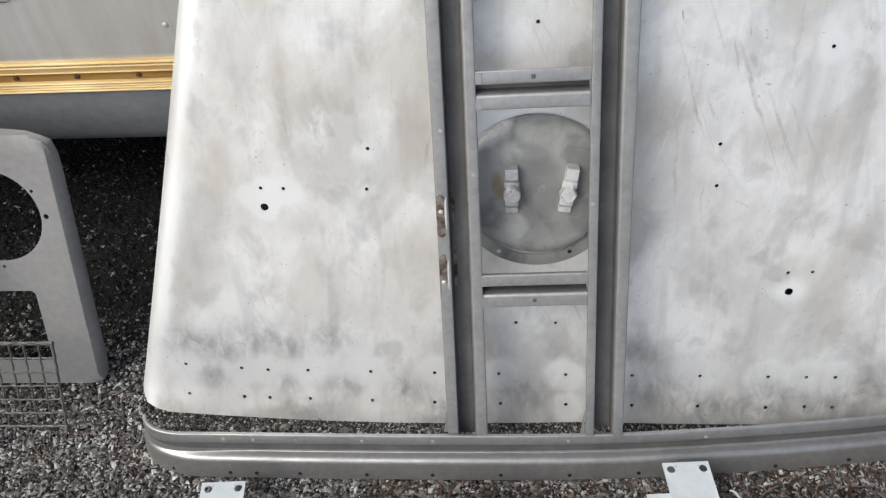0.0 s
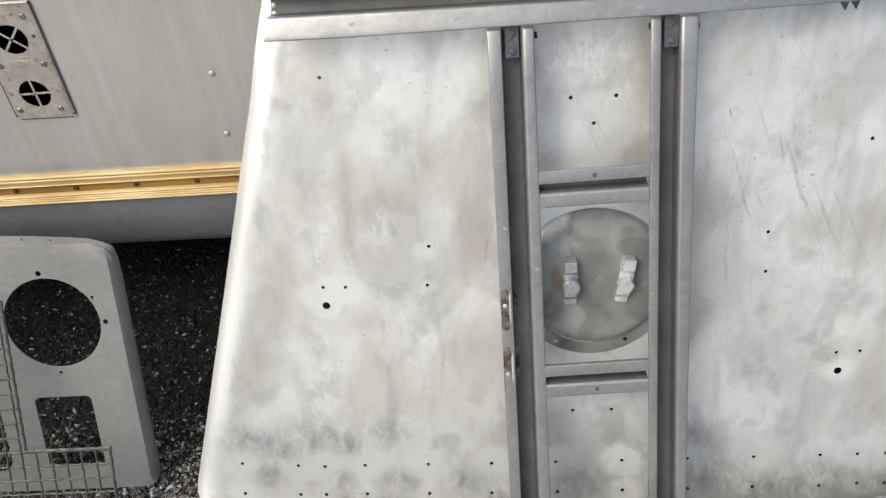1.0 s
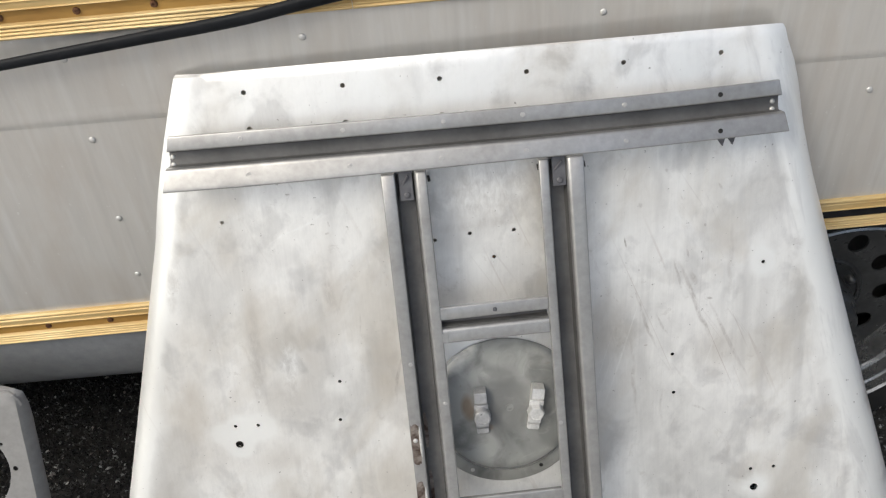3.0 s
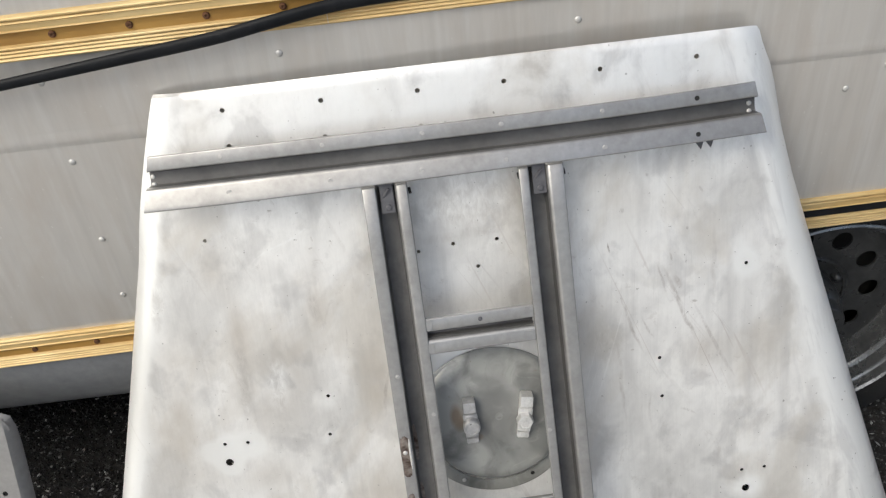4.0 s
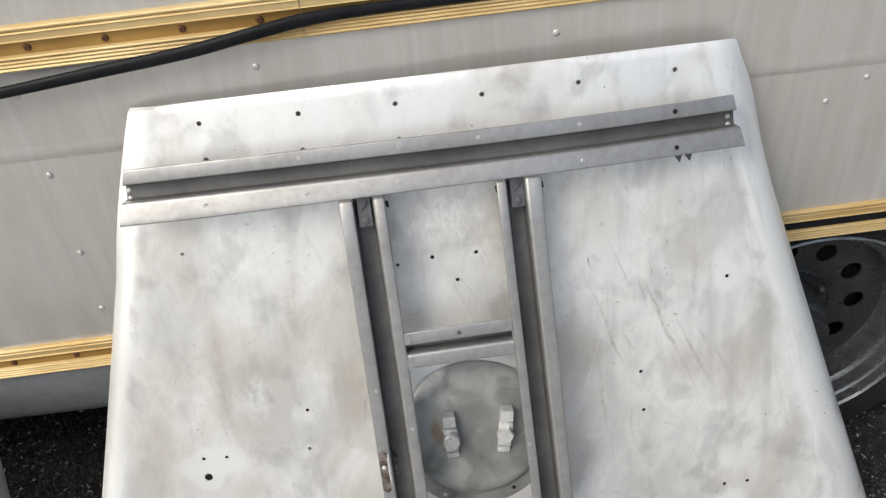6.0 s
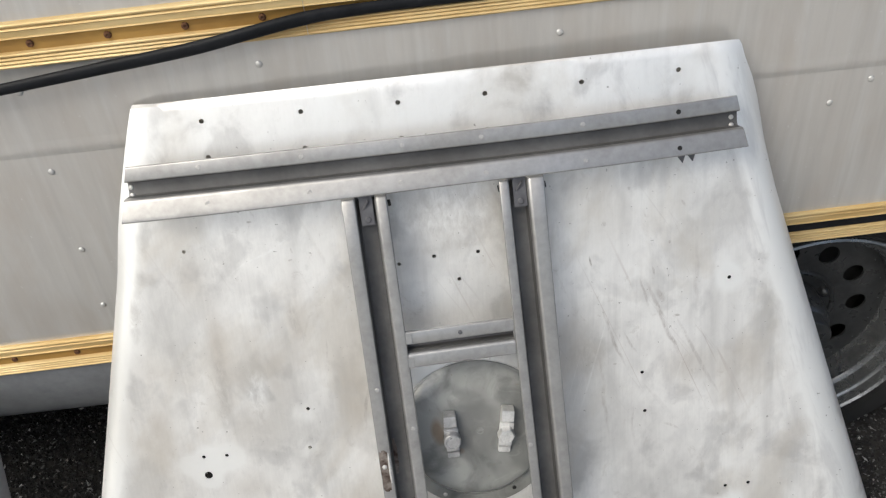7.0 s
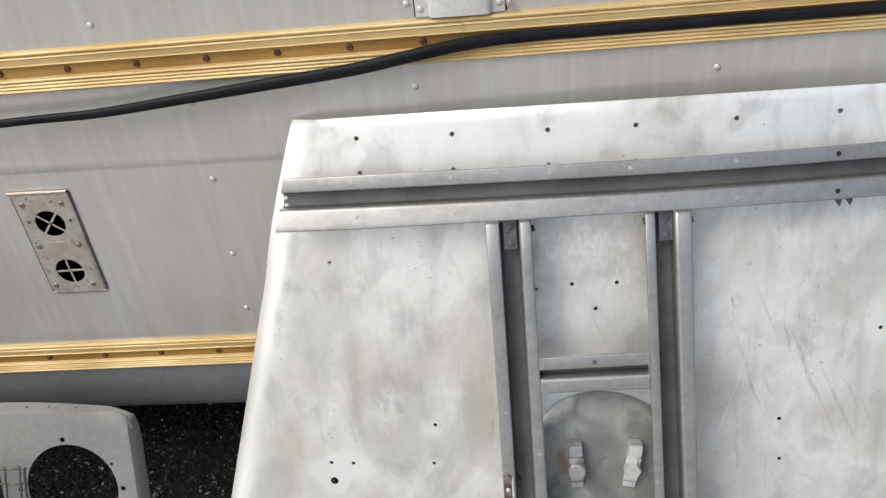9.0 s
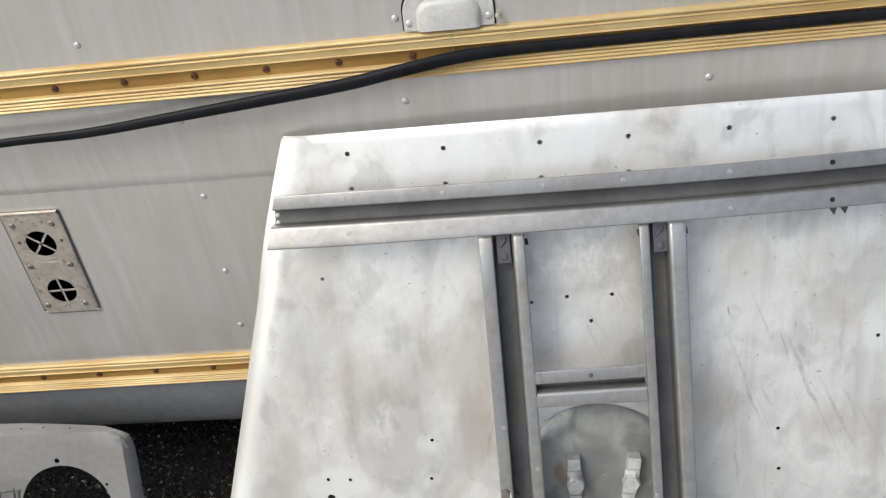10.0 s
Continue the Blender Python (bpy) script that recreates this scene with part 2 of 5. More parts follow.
# Darker copy of the channel metal, painting the shade inside its grooves.
GROOVE_SHADE = mottled("mill aluminium darkened for groove shade", (0.165, 0.162, 0.159), (0.112, 0.110, 0.109), 0.55, 0.3, 9.0, 90.0)
BRACKET = mottled("dark galvanised bracket", (0.16, 0.16, 0.17), (0.10, 0.10, 0.11), 0.5, 0.5, 60.0)
SCAR = mottled("scorched rusty weld", (0.27, 0.235, 0.21), (0.055, 0.032, 0.022), 0.6, 0.3, 48.0, 300.0, spread=(0.38, 0.58))
# stains on the cover, and pale patches painting light on it: tone, then from (u, v), to (u, v), half width, strength,
# softness of the edge
HATCH_MARKS = [
    # Two pale patches that paint light caught on the cover.
    ((0.50, 0.50, 0.48), [(-0.060, -0.035, -0.020, -0.085, 0.036, 0.40, 0.7), (-0.070, 0.105, -0.045, 0.055, 0.030, 0.40, 0.6)]),
    ((0.14, 0.14, 0.138), [(-0.020, 0.080, 0.028, 0.048, 0.030, 0.60, 0.7), (0.064, 0.030, 0.064, 0.000, 0.014, 0.7, 0.5), (0.070, 0.090, 0.080, 0.020, 0.026, 0.40, 0.6), (-0.020, 0.030, -0.015, -0.015, 0.012, 0.5, 0.3)]),
    ((0.20, 0.145, 0.10), [(-0.060, 0.046, -0.058, -0.004, 0.013, 0.8, 0.5), (-0.030, -0.010, -0.026, -0.022, 0.008, 0.5, 0.5)]),
    # Sunlit upper left corner, painted as a bright patch.
    ((0.86, 0.85, 0.80), [(-0.120, 0.080, -0.040, 0.132, 0.030, 0.8, 0.45)]),
]


def hatch_metal():
    """Dull aluminium with crisp-edged darker and paler stains and scuffs, and painted pale patches of light."""
    k = Mat("grey-green aluminium cover", 0.48, 0.25)
    big, mid, fine = k.noise(7.0, 3, 0.5, 0.6), k.noise(19.0, 5, 0.6, 0.8), k.noise(150.0, 3, 0.6)
    c = k.mix(k.ramp(big, [(0.44, 0.0), (0.53, 1.0)]), (0.205, 0.21, 0.204), (0.32, 0.324, 0.31))
    c = k.mix(0.7, c, k.ramp(mid, [(0.36, 0.62), (0.50, 1.0)]), "MULTIPLY")
    c = k.mix(k.ramp(k.noise(24.0, 4, 0.6, 1.0, k.space((1, 1.6, 1))), [(0.62, 0.0), (0.74, 0.16)]), c, (0.60, 0.59, 0.55))
    smut = k.n.new("ShaderNodeAttribute")
    smut.attribute_name = "smut"
    c = k.mix(k.ramp(k.mix(0.35, smut.outputs["Fac"], mid), [(0.30, 0.0), (0.62, 0.55)]), c, (0.17, 0.17, 0.165))
    for tone, marks in HATCH_MARKS:
        for u0, v0, u1, v1, wide, much, crisp in marks:
            c = k.mix(k.mix(1.0, k.streak(u0, v0, u1, v1, wide, much, crisp), k.ramp(mid, [(0.25, 0.35), (0.55, 1.0)]), "MULTIPLY"), c, tone)
    c = k.mix(k.ramp(fine, [(0.66, 0.0), (0.72, 0.6)]), c, (0.22, 0.20, 0.17))
    k.color(c).gloss(mid, 0.50, 0.62).bump(fine, 0.12, 0.0008)
    return k.m


HATCH = hatch_metal()
# The same cast metal twice: shaded for the left clamp, sunlit for the right.
CAST_SHADED = mottled("cast clamp in its shaded tone", (0.56, 0.56, 0.565), (0.40, 0.40, 0.41), 0.34, 0.6, 40.0, 300.0)
CAST_LIT = mottled("cast aluminium clamp in its sunlit tone", (0.88, 0.875, 0.86), (0.66, 0.655, 0.64), 0.36, 0.6, 40.0, 300.0)
FLUSH = mottled("flush rivet metal", (0.52, 0.51, 0.50), (0.40, 0.39, 0.38), 0.42, 0.45, 150.0, 400.0)
RIVET = mottled("bright rivet", (0.74, 0.73, 0.71), (0.58, 0.57, 0.55), 0.42, 0.4, 200.0, 400.0)
PAINTED = mottled("grey painted steel", (0.295, 0.288, 0.281), (0.235, 0.229, 0.224), 0.42, 0.0, 5.0, 80.0, rusty=((0.25, 0.24, 0.23), 0.74))
WIRE = mottled("galvanised wire", (0.15, 0.145, 0.132), (0.08, 0.077, 0.070), 0.5, 0.4, 60.0, 300.0)
def beam_paint(light, dark):
    """White gloss paint with faint clouds, dark chips and scuffs."""
    k = Mat("worn white paint on steel", 0.36, 0.0)
    cloud, fine, chip = k.noise(11.0, 6, 0.62, 0.3), k.noise(70.0, 3), k.noise(85.0, 3, 0.6)
    c = k.mix(k.ramp(cloud, [(0.35, 0.0), (0.68, 1.0)]), light, dark)
    c = k.mix(k.ramp(chip, [(0.68, 0.0), (0.70, 0.9)]), c, (0.16, 0.14, 0.13))
    c = k.mix(k.ramp(k.noise(30.0, 4, 0.6, 0.0, k.space((0.2, 2, 1), (0, 0, 20))), [(0.68, 0.0), (0.74, 0.5)]), c, (0.45, 0.47, 0.48))
    k.color(c).gloss(cloud, 0.28, 0.46).bump(fine, 0.08, 0.001)
    return k.m


WHITE = beam_paint((0.60, 0.64, 0.66), (0.46, 0.505, 0.535))
COVER = mottled("off-white metal cover", (0.72, 0.71, 0.69), (0.60, 0.59, 0.57), 0.42, 0.1, 30.0, 150.0)
STEEL = mottled("grimy stainless plate", (0.80, 0.75, 0.68), (0.58, 0.52, 0.45), 0.34, 0.7, 30.0, 150.0, rusty=((0.27, 0.20, 0.14), 0.57))
DULL_STEEL = mottled("dull screw steel", (0.40, 0.37, 0.34), (0.22, 0.19, 0.17), 0.34, 0.7, 150.0, 400.0)
BLACK = mottled("plain black", (0.012, 0.012, 0.012), (0.02, 0.02, 0.02), 0.9, 0.0)
UNDER = mottled("dark chassis", (0.03, 0.03, 0.032), (0.015, 0.015, 0.016), 0.9, 0.0)
# One wheel paint in two tones: shaded for the disc, lit for the rim.
RIM = mottled("silver wheel paint darkened for shade", (0.085, 0.087, 0.089), (0.052, 0.054, 0.056), 0.30, 0.4, 25.0, 120.0)
RIM_EDGE = mottled("worn silver rim paint lightened for sky light", (0.38, 0.388, 0.396), (0.21, 0.215, 0.22), 0.26, 0.75, 25.0, 120.0)
TYRE = mottled("tyre rubber", (0.007, 0.007, 0.007), (0.012, 0.012, 0.012), 0.9, 0.0, 20.0)
ROOF = mottled("aluminium roof", (0.6, 0.6, 0.6), (0.5, 0.5, 0.5), 0.4, 0.5)
STONES = gravel_mat("crushed gravel", [(0.0, (0.025, 0.024, 0.024)), (0.26, (0.115, 0.111, 0.108)), (0.53, (0.255, 0.249, 0.240)), (0.66, (0.245, 0.207, 0.187)), (0.83, (0.46, 0.45, 0.43)), (1.0, (0.70, 0.69, 0.66))])
SHADE_GRIT = gravel_mat("grit darkened for shade", [(0.0, (0.010, 0.010, 0.010)), (0.6, (0.026, 0.025, 0.024)), (0.9, (0.055, 0.053, 0.051)), (1.0, (0.14, 0.136, 0.13))])
BARK = gravel_mat("bark litter", [(0.0, (0.03, 0.02, 0.015)), (0.5, (0.10, 0.062, 0.045)), (0.85, (0.16, 0.11, 0.085)), (1.0, (0.34, 0.27, 0.21))])
SOIL = mottled("packed grit", (0.050, 0.046, 0.043), (0.026, 0.024, 0.022), 0.95, 0.0, 40.0, 400.0, relief=0.6)


# ---- mesh helpers ----
def part(name, bm, material, parent=None, label="", smooth=False):
    """Links a bmesh (or mesh data) as one object under a thing or a part."""
    if isinstance(bm, bpy.types.Mesh):
        me = bm
    else:
        me = bpy.data.meshes.new(name)
        bm.to_mesh(me)
        bm.free()
        if smooth:
            for f in me.polygons:
                f.use_smooth = True
            me.set_sharp_from_angle(angle=radians(38))
        me.materials.append(material)
    ob = new(name, me)
    if parent is not None:
        ob.parent = parent
    if label:
        tagged(ob, label)
    return ob


def thing(name, at, label, category, group="", kind=""):
    ob = new(name)
    ob.matrix_world = at
    return tagged(ob, label, category, group, kind)


def box(size, at=(0, 0, 0), bevel=0.0, m=None, into=None):
    bm = into or bmesh.new()
    r = bmesh.ops.create_cube(bm, size=1.0)
    bmesh.ops.scale(bm, vec=size, verts=r["verts"])
    if bevel:
        es = list({e for v in r["verts"] for e in v.link_edges})
        r = bmesh.ops.bevel(bm, geom=es, offset=bevel, segments=2, affect="EDGES", profile=0.6)
    vs = list({v for v in r["verts"]})
    bmesh.ops.transform(bm, matrix=Matrix.Translation(at) @ (m or Matrix()), verts=vs)
    return bm


def lathe(profile, seg=32, m=None, into=None):
    """Spins (radius, height) pairs round z; closes at radius 0."""
    bm = into or bmesh.new()
    rings = []
    for r, h in profile:
        if r < 1e-6:
            rings.append([bm.verts.new((0, 0, h))])
        else:
            rings.append([bm.verts.new((r * math.cos(2 * math.pi * i / seg), r * math.sin(2 * math.pi * i / seg), h)) for i in range(seg)])
    for a, b in zip(rings, rings[1:]):
        for i in range(seg):
            j = (i + 1) % seg
            q = [a[i % len(a)], a[j % len(a)], b[j % len(b)], b[i % len(b)]]
            q = list(dict.fromkeys(q))
            if len(q) > 2:
                bm.faces.new(q)
    bmesh.ops.recalc_face_normals(bm, faces=bm.faces)
    if m:
        bmesh.ops.transform(bm, matrix=m, verts=[v for ring in rings for v in ring])
    return bm


def rounded(pts, r, n=3):
    """An open polyline with its inner corners rounded."""
    out = [Vector(pts[0])]
    for a, b, c in zip(pts, pts[1:], pts[2:]):
        a, b, c = Vector(a), Vector(b), Vector(c)
        d = min(r, (a - b).length / 2.1, (c - b).length / 2.1)
        p, q = b + (a - b).normalized() * d, b + (c - b).normalized() * d
        for i in range(n + 1):
            t = i / n
            out.append((1 - t) ** 2 * p + 2 * t * (1 - t) * b + t * t * q)
    out.append(Vector(pts[-1]))
    return out


def loft(sections, closed=False):
    """Skins a list of equally long point rows."""
    bm = bmesh.new()
    rows = [[bm.verts.new(p) for p in s] for s in sections]
    for a, b in zip(rows, rows[1:]):
        n = len(a)
        for i in range(n if closed else n - 1):
            j = (i + 1) % n
            bm.faces.new((a[i], a[j], b[j], b[i]))
    if closed:
        bm.faces.new(rows[0])
        bm.faces.new(list(reversed(rows[-1])))
    bmesh.ops.recalc_face_normals(bm, faces=bm.faces)
    return bm


def thick(ob, t, offset=-1.0):
    """Gives a skin its thickness in real faces, with crisp cut edges. offset -1: behind the face, 0: half and half."""
    me = ob.data
    bm = bmesh.new()
    bm.from_mesh(me)
    bm.normal_update()
    front = list(bm.verts)
    faces = list(bm.faces)
    rim = [(e, e.link_faces[0]) for e in bm.edges if len(e.link_faces) == 1]
    nrm = {v: v.normal.copy() for v in front}
    k1, k0 = (0.0, -t) if offset < -0.5 else ((t, 0.0) if offset > 0.5 else (t / 2, -t / 2))
    back = {v: bm.verts.new(v.co + nrm[v] * k0) for v in front}
    for v in front:
        v.co += nrm[v] * k1
    for f in faces:
        g = bm.faces.new([back[v] for v in reversed(f.verts)])
        g.smooth, g.material_index = f.smooth, f.material_index
    for e, f in rim:
        a, b = e.verts
        vs = list(f.verts)
        if vs[(vs.index(a) + 1) % len(vs)] is b:
            a, b = b, a
        q = [bm.verts.new(c.co) for c in (a, b, back[b], back[a])]
        bm.faces.new(q).smooth = False
    bm.to_mesh(me)
    bm.free()
    return ob


def circle_pts(cx, cy, r, n=12, squash=1.0):
    return [(cx + r * math.cos(2 * math.pi * i / n), cy + r * squash * math.sin(2 * math.pi * i / n)) for i in range(n)]


def inside(p, loop):
    hit, n = False, len(loop)
    for i in range(n):
        (x1, y1), (x2, y2) = loop[i], loop[(i + 1) % n]
        if (y1 > p[1]) != (y2 > p[1]) and p[0] < (x2 - x1) * (p[1] - y1) / (y2 - y1) + x1:
            hit = not hit
    return hit


def plate(outline, holes, step, shape):
    """A sheet with real holes: triangulated in the flat, then bent by shape(a, v)."""
    loops = [outline, *holes]
    pts, edges = [], []
    for lp in loops:
        base = len(pts)
        pts += lp
        edges += [(base + i, base + (i + 1) % len(lp)) for i in range(len(lp))]
    xs, ys = [p[0] for p in outline], [p[1] for p in outline]
    nx, ny = int((max(xs) - min(xs)) / step) + 1, int((max(ys) - min(ys)) / step) + 1
    centres = [(sum(p[0] for p in h) / len(h), sum(p[1] for p in h) / len(h), max(abs(p[0] - h[0][0]) for p in h)) for h in holes]
    for i in range(nx + 1):
        for j in range(ny + 1):
            p = (min(xs) + i * step, min(ys) + j * step)
            if inside(p, outline) and not any((p[0] - c[0]) ** 2 + (p[1] - c[1]) ** 2 < (c[2] * 0.5 + 0.002) ** 2 or inside(p, h) for c, h in zip(centres, holes)):
                pts.append(p)
    v, _, f, *_ = geometry.delaunay_2d_cdt([Vector(p) for p in pts], edges, [], 1, 1e-6)
    bm = bmesh.new()
    vs = [bm.verts.new(shape(p[0], p[1])) for p in v]
    for tri in f:
        c = sum((v[i] for i in tri), Vector((0, 0))) / len(tri)
        if not any(abs(c[0] - h[0][0]) < 0.5 and inside(c, h) for h in holes):
            bm.faces.new([vs[i] for i in tri])
    for q in [q for q in bm.verts if not q.link_faces]:
        bm.verts.remove(q)
    bmesh.ops.recalc_face_normals(bm, faces=bm.faces)
    return bm


def tube(points, r, seg=8, flat=1.0, width=None):
    """A smooth round cord along points."""
    pts = [Vector(p) for p in points]
    rows = []
    for i, p in enumerate(pts):
        d = (pts[min(i + 1, len(pts) - 1)] - pts[max(i - 1, 0)]).normalized()
        side = d.cross(Vector((0, 1, 0.01))).normalized()
        out = side.cross(d).normalized()
        r = width(p) if width else r
        rows.append([p + side * r * math.cos(2 * math.pi * k / seg) + out * r * flat * math.sin(2 * math.pi * k / seg) for k in range(seg)])
    return loft(rows, True)


def curve_through(pts, n=8):
    """Catmull-Rom points through pts."""
    q = [Vector(p) for p in pts]
    q = [2 * q[0] - q[1], *q, 2 * q[-1] - q[-2]]
    out = []
    for a, b, c, d in zip(q, q[1:], q[2:], q[3:]):
        for i in range(n):
            t = i / n
            out.append(0.5 * (2 * b + (c - a) * t + (2 * a - 5 * b + 4 * c - d) * t * t + (3 * b - a - 3 * c + d) * t ** 3))
    out.append(q[-2])
    return out


def shared(name, bm, material, smooth=True):
    me = bpy.data.meshes.new(name)
    bm.to_mesh(me)
    bm.free()
    if smooth:
        for f in me.polygons:
            f.use_smooth = True
    me.materials.append(material)
    return me


FACE = pose(0, 0, 0, 90)  # turns z to -y, for things set on the trailer's wall
RIVET_DATA = shared("rivet", lathe([(0.0050, 0), (0.0049, 0.0006), (0.0038, 0.0017), (0.0018, 0.0022), (0, 0.0023)], 14, FACE), RIVET)
SCREW_DATA = shared("screw", lathe([(0.0052, 0), (0.0052, 0.001), (0.0042, 0.0028), (0.0016, 0.0030), (0.0012, 0.0018), (0, 0.0016)], 10, FACE), RUST)
PAN_DATA = shared("pan_screw", lathe([(0.0050, 0), (0.0050, 0.001), (0.0040, 0.0030), (0.0021, 0.0040), (0.0015, 0.0026), (0, 0.0022)], 14, FACE), DULL_STEEL)
PIT_DATA = shared("pit", lathe([(0.0030, 0), (0.0026, 0.0008), (0, 0.0006)], 10, FACE), BRACKET)
BRIGHT_DATA = shared("bright_rivet", lathe([(0.0036, 0), (0.0036, 0.0004), (0.0022, 0.0012), (0, 0.0014)], 10), RIVET)
STUD_DATA = shared("flush_rivet", lathe([(0.0036, 0), (0.0035, 0.0003), (0.0024, 0.0005), (0.0012, 0.0003), (0, 0.0003)], 10), FLUSH)
# Dark discs set on the metal stand in for the shade inside holes.
HOLE_DATA = shared("drill_hole", lathe([(0.0034, 0), (0.0032, 0.0005), (0.0026, 0.0006), (0.0024, 0.0003), (0, 0.0003)], 12), BLACK)
PIN_DATA = shared("pin_hole", lathe([(0.0018, 0), (0.0016, 0.0003), (0, 0.0003)], 8), BRACKET)
DARK_DATA = shared("rivet_hole", lathe([(0.0032, 0), (0.0032, 0.0005), (0.0020, 0.0006), (0, 0.0003)], 10), BRACKET)


def dots(name, data, parent, spots):
    for p in spots:
        ob = part(name, data, None, parent)
        ob.location = p


# ---- ground ----
GROUND = -0.027
bm = bmesh.new()
bmesh.ops.create_grid(bm, x_segments=40, y_segments=40, size=400.0)
ground = part("ground", bm, SOIL)
ground.location.z = GROUND - 0.004
tagged(ground, "dark packed grit under loose crushed gravel", "ground", "", "structure")


# unseen pale yard behind the camera, from the beam outwards, added to brighten reflections
bm = bmesh.new()
bmesh.ops.create_grid(bm, x_segments=24, y_segments=12, size=1.0)
bmesh.ops.transform(bm, matrix=Matrix.Translation((0, -12.45, 0)) @ Matrix.Diagonal((30.0, 11.5, 1, 1)), verts=bm.verts)
yard = part("pavement", bm, mottled("pale ground for reflections", (0.46, 0.45, 0.43), (0.36, 0.35, 0.335), 0.85, 0.0, 0.8, 30.0, relief=0.2))
yard.location.z = GROUND
tagged(yard, "unseen pale yard added for the panel to reflect", "pavement", "", "structure")

# the gravel strip runs on unseen along the trailer past the loose stones, and the added yard goes round its end; both
# brighten reflections
for name, mat, label, kind, (xa, xb, ya, yb) in (
        ("gravel_strip", mottled("raked grey gravel", (0.25, 0.245, 0.235), (0.15, 0.147, 0.142), 0.9, 0.0, 60.0, 300.0, relief=0.5), "grey gravel strip along the trailer", "gravel", (1.06, 3.75, -0.945, -0.02)),
        ("pavement", yard.data.materials[0], "unseen pale yard added round the trailer's end for reflections", "pavement", (3.76, 29.0, -0.945, 16.0))):
    bm = bmesh.new()
    bmesh.ops.create_grid(bm, x_segments=8, y_segments=6, size=1.0)
    bmesh.ops.transform(bm, matrix=Matrix.Translation(((xa + xb) / 2, (ya + yb) / 2, 0)) @ Matrix.Diagonal(((xb - xa) / 2, (yb - ya) / 2, 1, 1)), verts=bm.verts)
    patch = part(name, bm, mat)
    patch.location.z = GROUND
    tagged(patch, label, kind, "", "structure")

# plain fence, unseen, added to close the yard behind the camera and block low sky
FENCE = mottled("plain grey of the added fence", (0.22, 0.21, 0.20), (0.15, 0.145, 0.14), 0.8, 0.0, 2.0, 20.0)
for i, (w, at, turn) in enumerate(((60.0, (0, -24.0, 0.9), 0), (40.0, (-30.0, -4.0, 0.9), 90), (40.0, (30.0, -4.0, 0.9), 90))):
    wall = part("wall_unseen_%d" % (i + 1), box((w, 0.12, 1.9), at, 0.01, pose(0, 0, 0, 0, 0, turn)), FENCE)
    tagged(wall, "unseen plain grey fence added to block low sky", "fence", "", "structure")

# ---- trailer ----
SLOPE = 0.0095
EYE_SIDE = Vector((-0.05, -1.09, 1.45))
SET_BACK = Matrix.Translation(EYE_SIDE) @ Matrix.Scale(1.016, 4) @ Matrix.Translation(-EYE_SIDE)  # a finger's width behind the panel's top edge
trailer = thing("trailer", SET_BACK, "weathered silver-grey travel trailer with ribbed gold belt trim", "trailer")
LEAN = 5.0  # the wall leans in above the belt
BELT_Z = 1.018
part("mid_wall", box((7.0, 0.03, BELT_Z - 0.845), (0, 0.015, (BELT_Z + 0.845) / 2), 0.0005), WALL, trailer, "silver-grey wall sheet under the belt with chalky streaks")
upper = part("upper_wall", box((7.0, 0.03, 1.37), (0, 0.015, 0.685), 0.0005), WALL, trailer, "silver-grey upper wall sheet with chalky streaks")
upper.location, upper.rotation_euler = (0, 0.0, BELT_Z), (radians(-LEAN), 0, 0)


def on_upper(x, z):
    """A place on the leaning wall, from its height on the upright one as the eye sees it."""
    back = (z - BELT_Z) * math.tan(radians(LEAN))
    return (x, back - 0.0005, z - 0.75 * back)



lip = loft([[(x, *p) for p in rounded([(0.0015, 0.876), (-0.0004, 0.858), (-0.0004, 0.848), (0.0013, 0.838)], 0.008, 5)] for x in (-3.5, 3.5)])
part("wall_crease", lip, WALL, trailer, "folded sheet seam", True)
WELL = 0.47


def lower_wall(x0, x1, z0):
    s = [(0.0015, 0.853), (0.0015, 0.62), (0.0015, z0)]
    return loft([[(x, *p) for p in s] for x in (x0, x1)])


thick(part("lower_wall", lower_wall(-3.5, WELL, 0.44), WALL, trailer, "silver-grey lower wall sheet"), 0.012, 1.0)
thick(part("wheel_arch_wall", lower_wall(WELL, 3.5, 0.53), WALL, trailer, "silver-grey sheet above the wheel opening"), 0.012, 1.0)
belly = loft([[(x, *p) for p in rounded([(0.0012, 0.447), (0.003, 0.374), (0.028, 0.296), (0.092, 0.262), (2.3, 0.256)], 0.05, 5)] for x in (-3.5, WELL)])
thick(part("belly_pan", belly, BELLY, trailer, "grey curved underbelly sheet", True), 0.004, 1.0)
part("well_side", box((0.01, 0.5, 0.25), (WELL - 0.006, 0.27, 0.43)), UNDER, trailer, "black wheel-well side")
part("well_top", box((3.0, 0.6, 0.02), (WELL + 1.5, 0.32, 0.60)), UNDER, trailer, "black wheel-well top")
part("well_back", box((3.0, 0.02, 0.42), (WELL + 1.5, 0.62, 0.40)), UNDER, trailer, "black wheel-well back")
# Unseen box added to stop light coming through below the floor.
part("light_blocker", box((6.2, 1.2, 0.24), (0, 1.25, 0.115)), UNDER, trailer, "black box added under the floor to block light")
part("chassis", box((6.6, 1.5, 0.14), (0, 1.4, 0.16)), UNDER, trailer, "black chassis beams")
part("far_wall", box((7.0, 0.03, 2.0), (0, 2.32, 1.38)), WALL, trailer)
part("roof", box((7.0, 2.26, 0.05), (0, 1.23, 2.40), 0.02), ROOF, trailer, "aluminium roof")
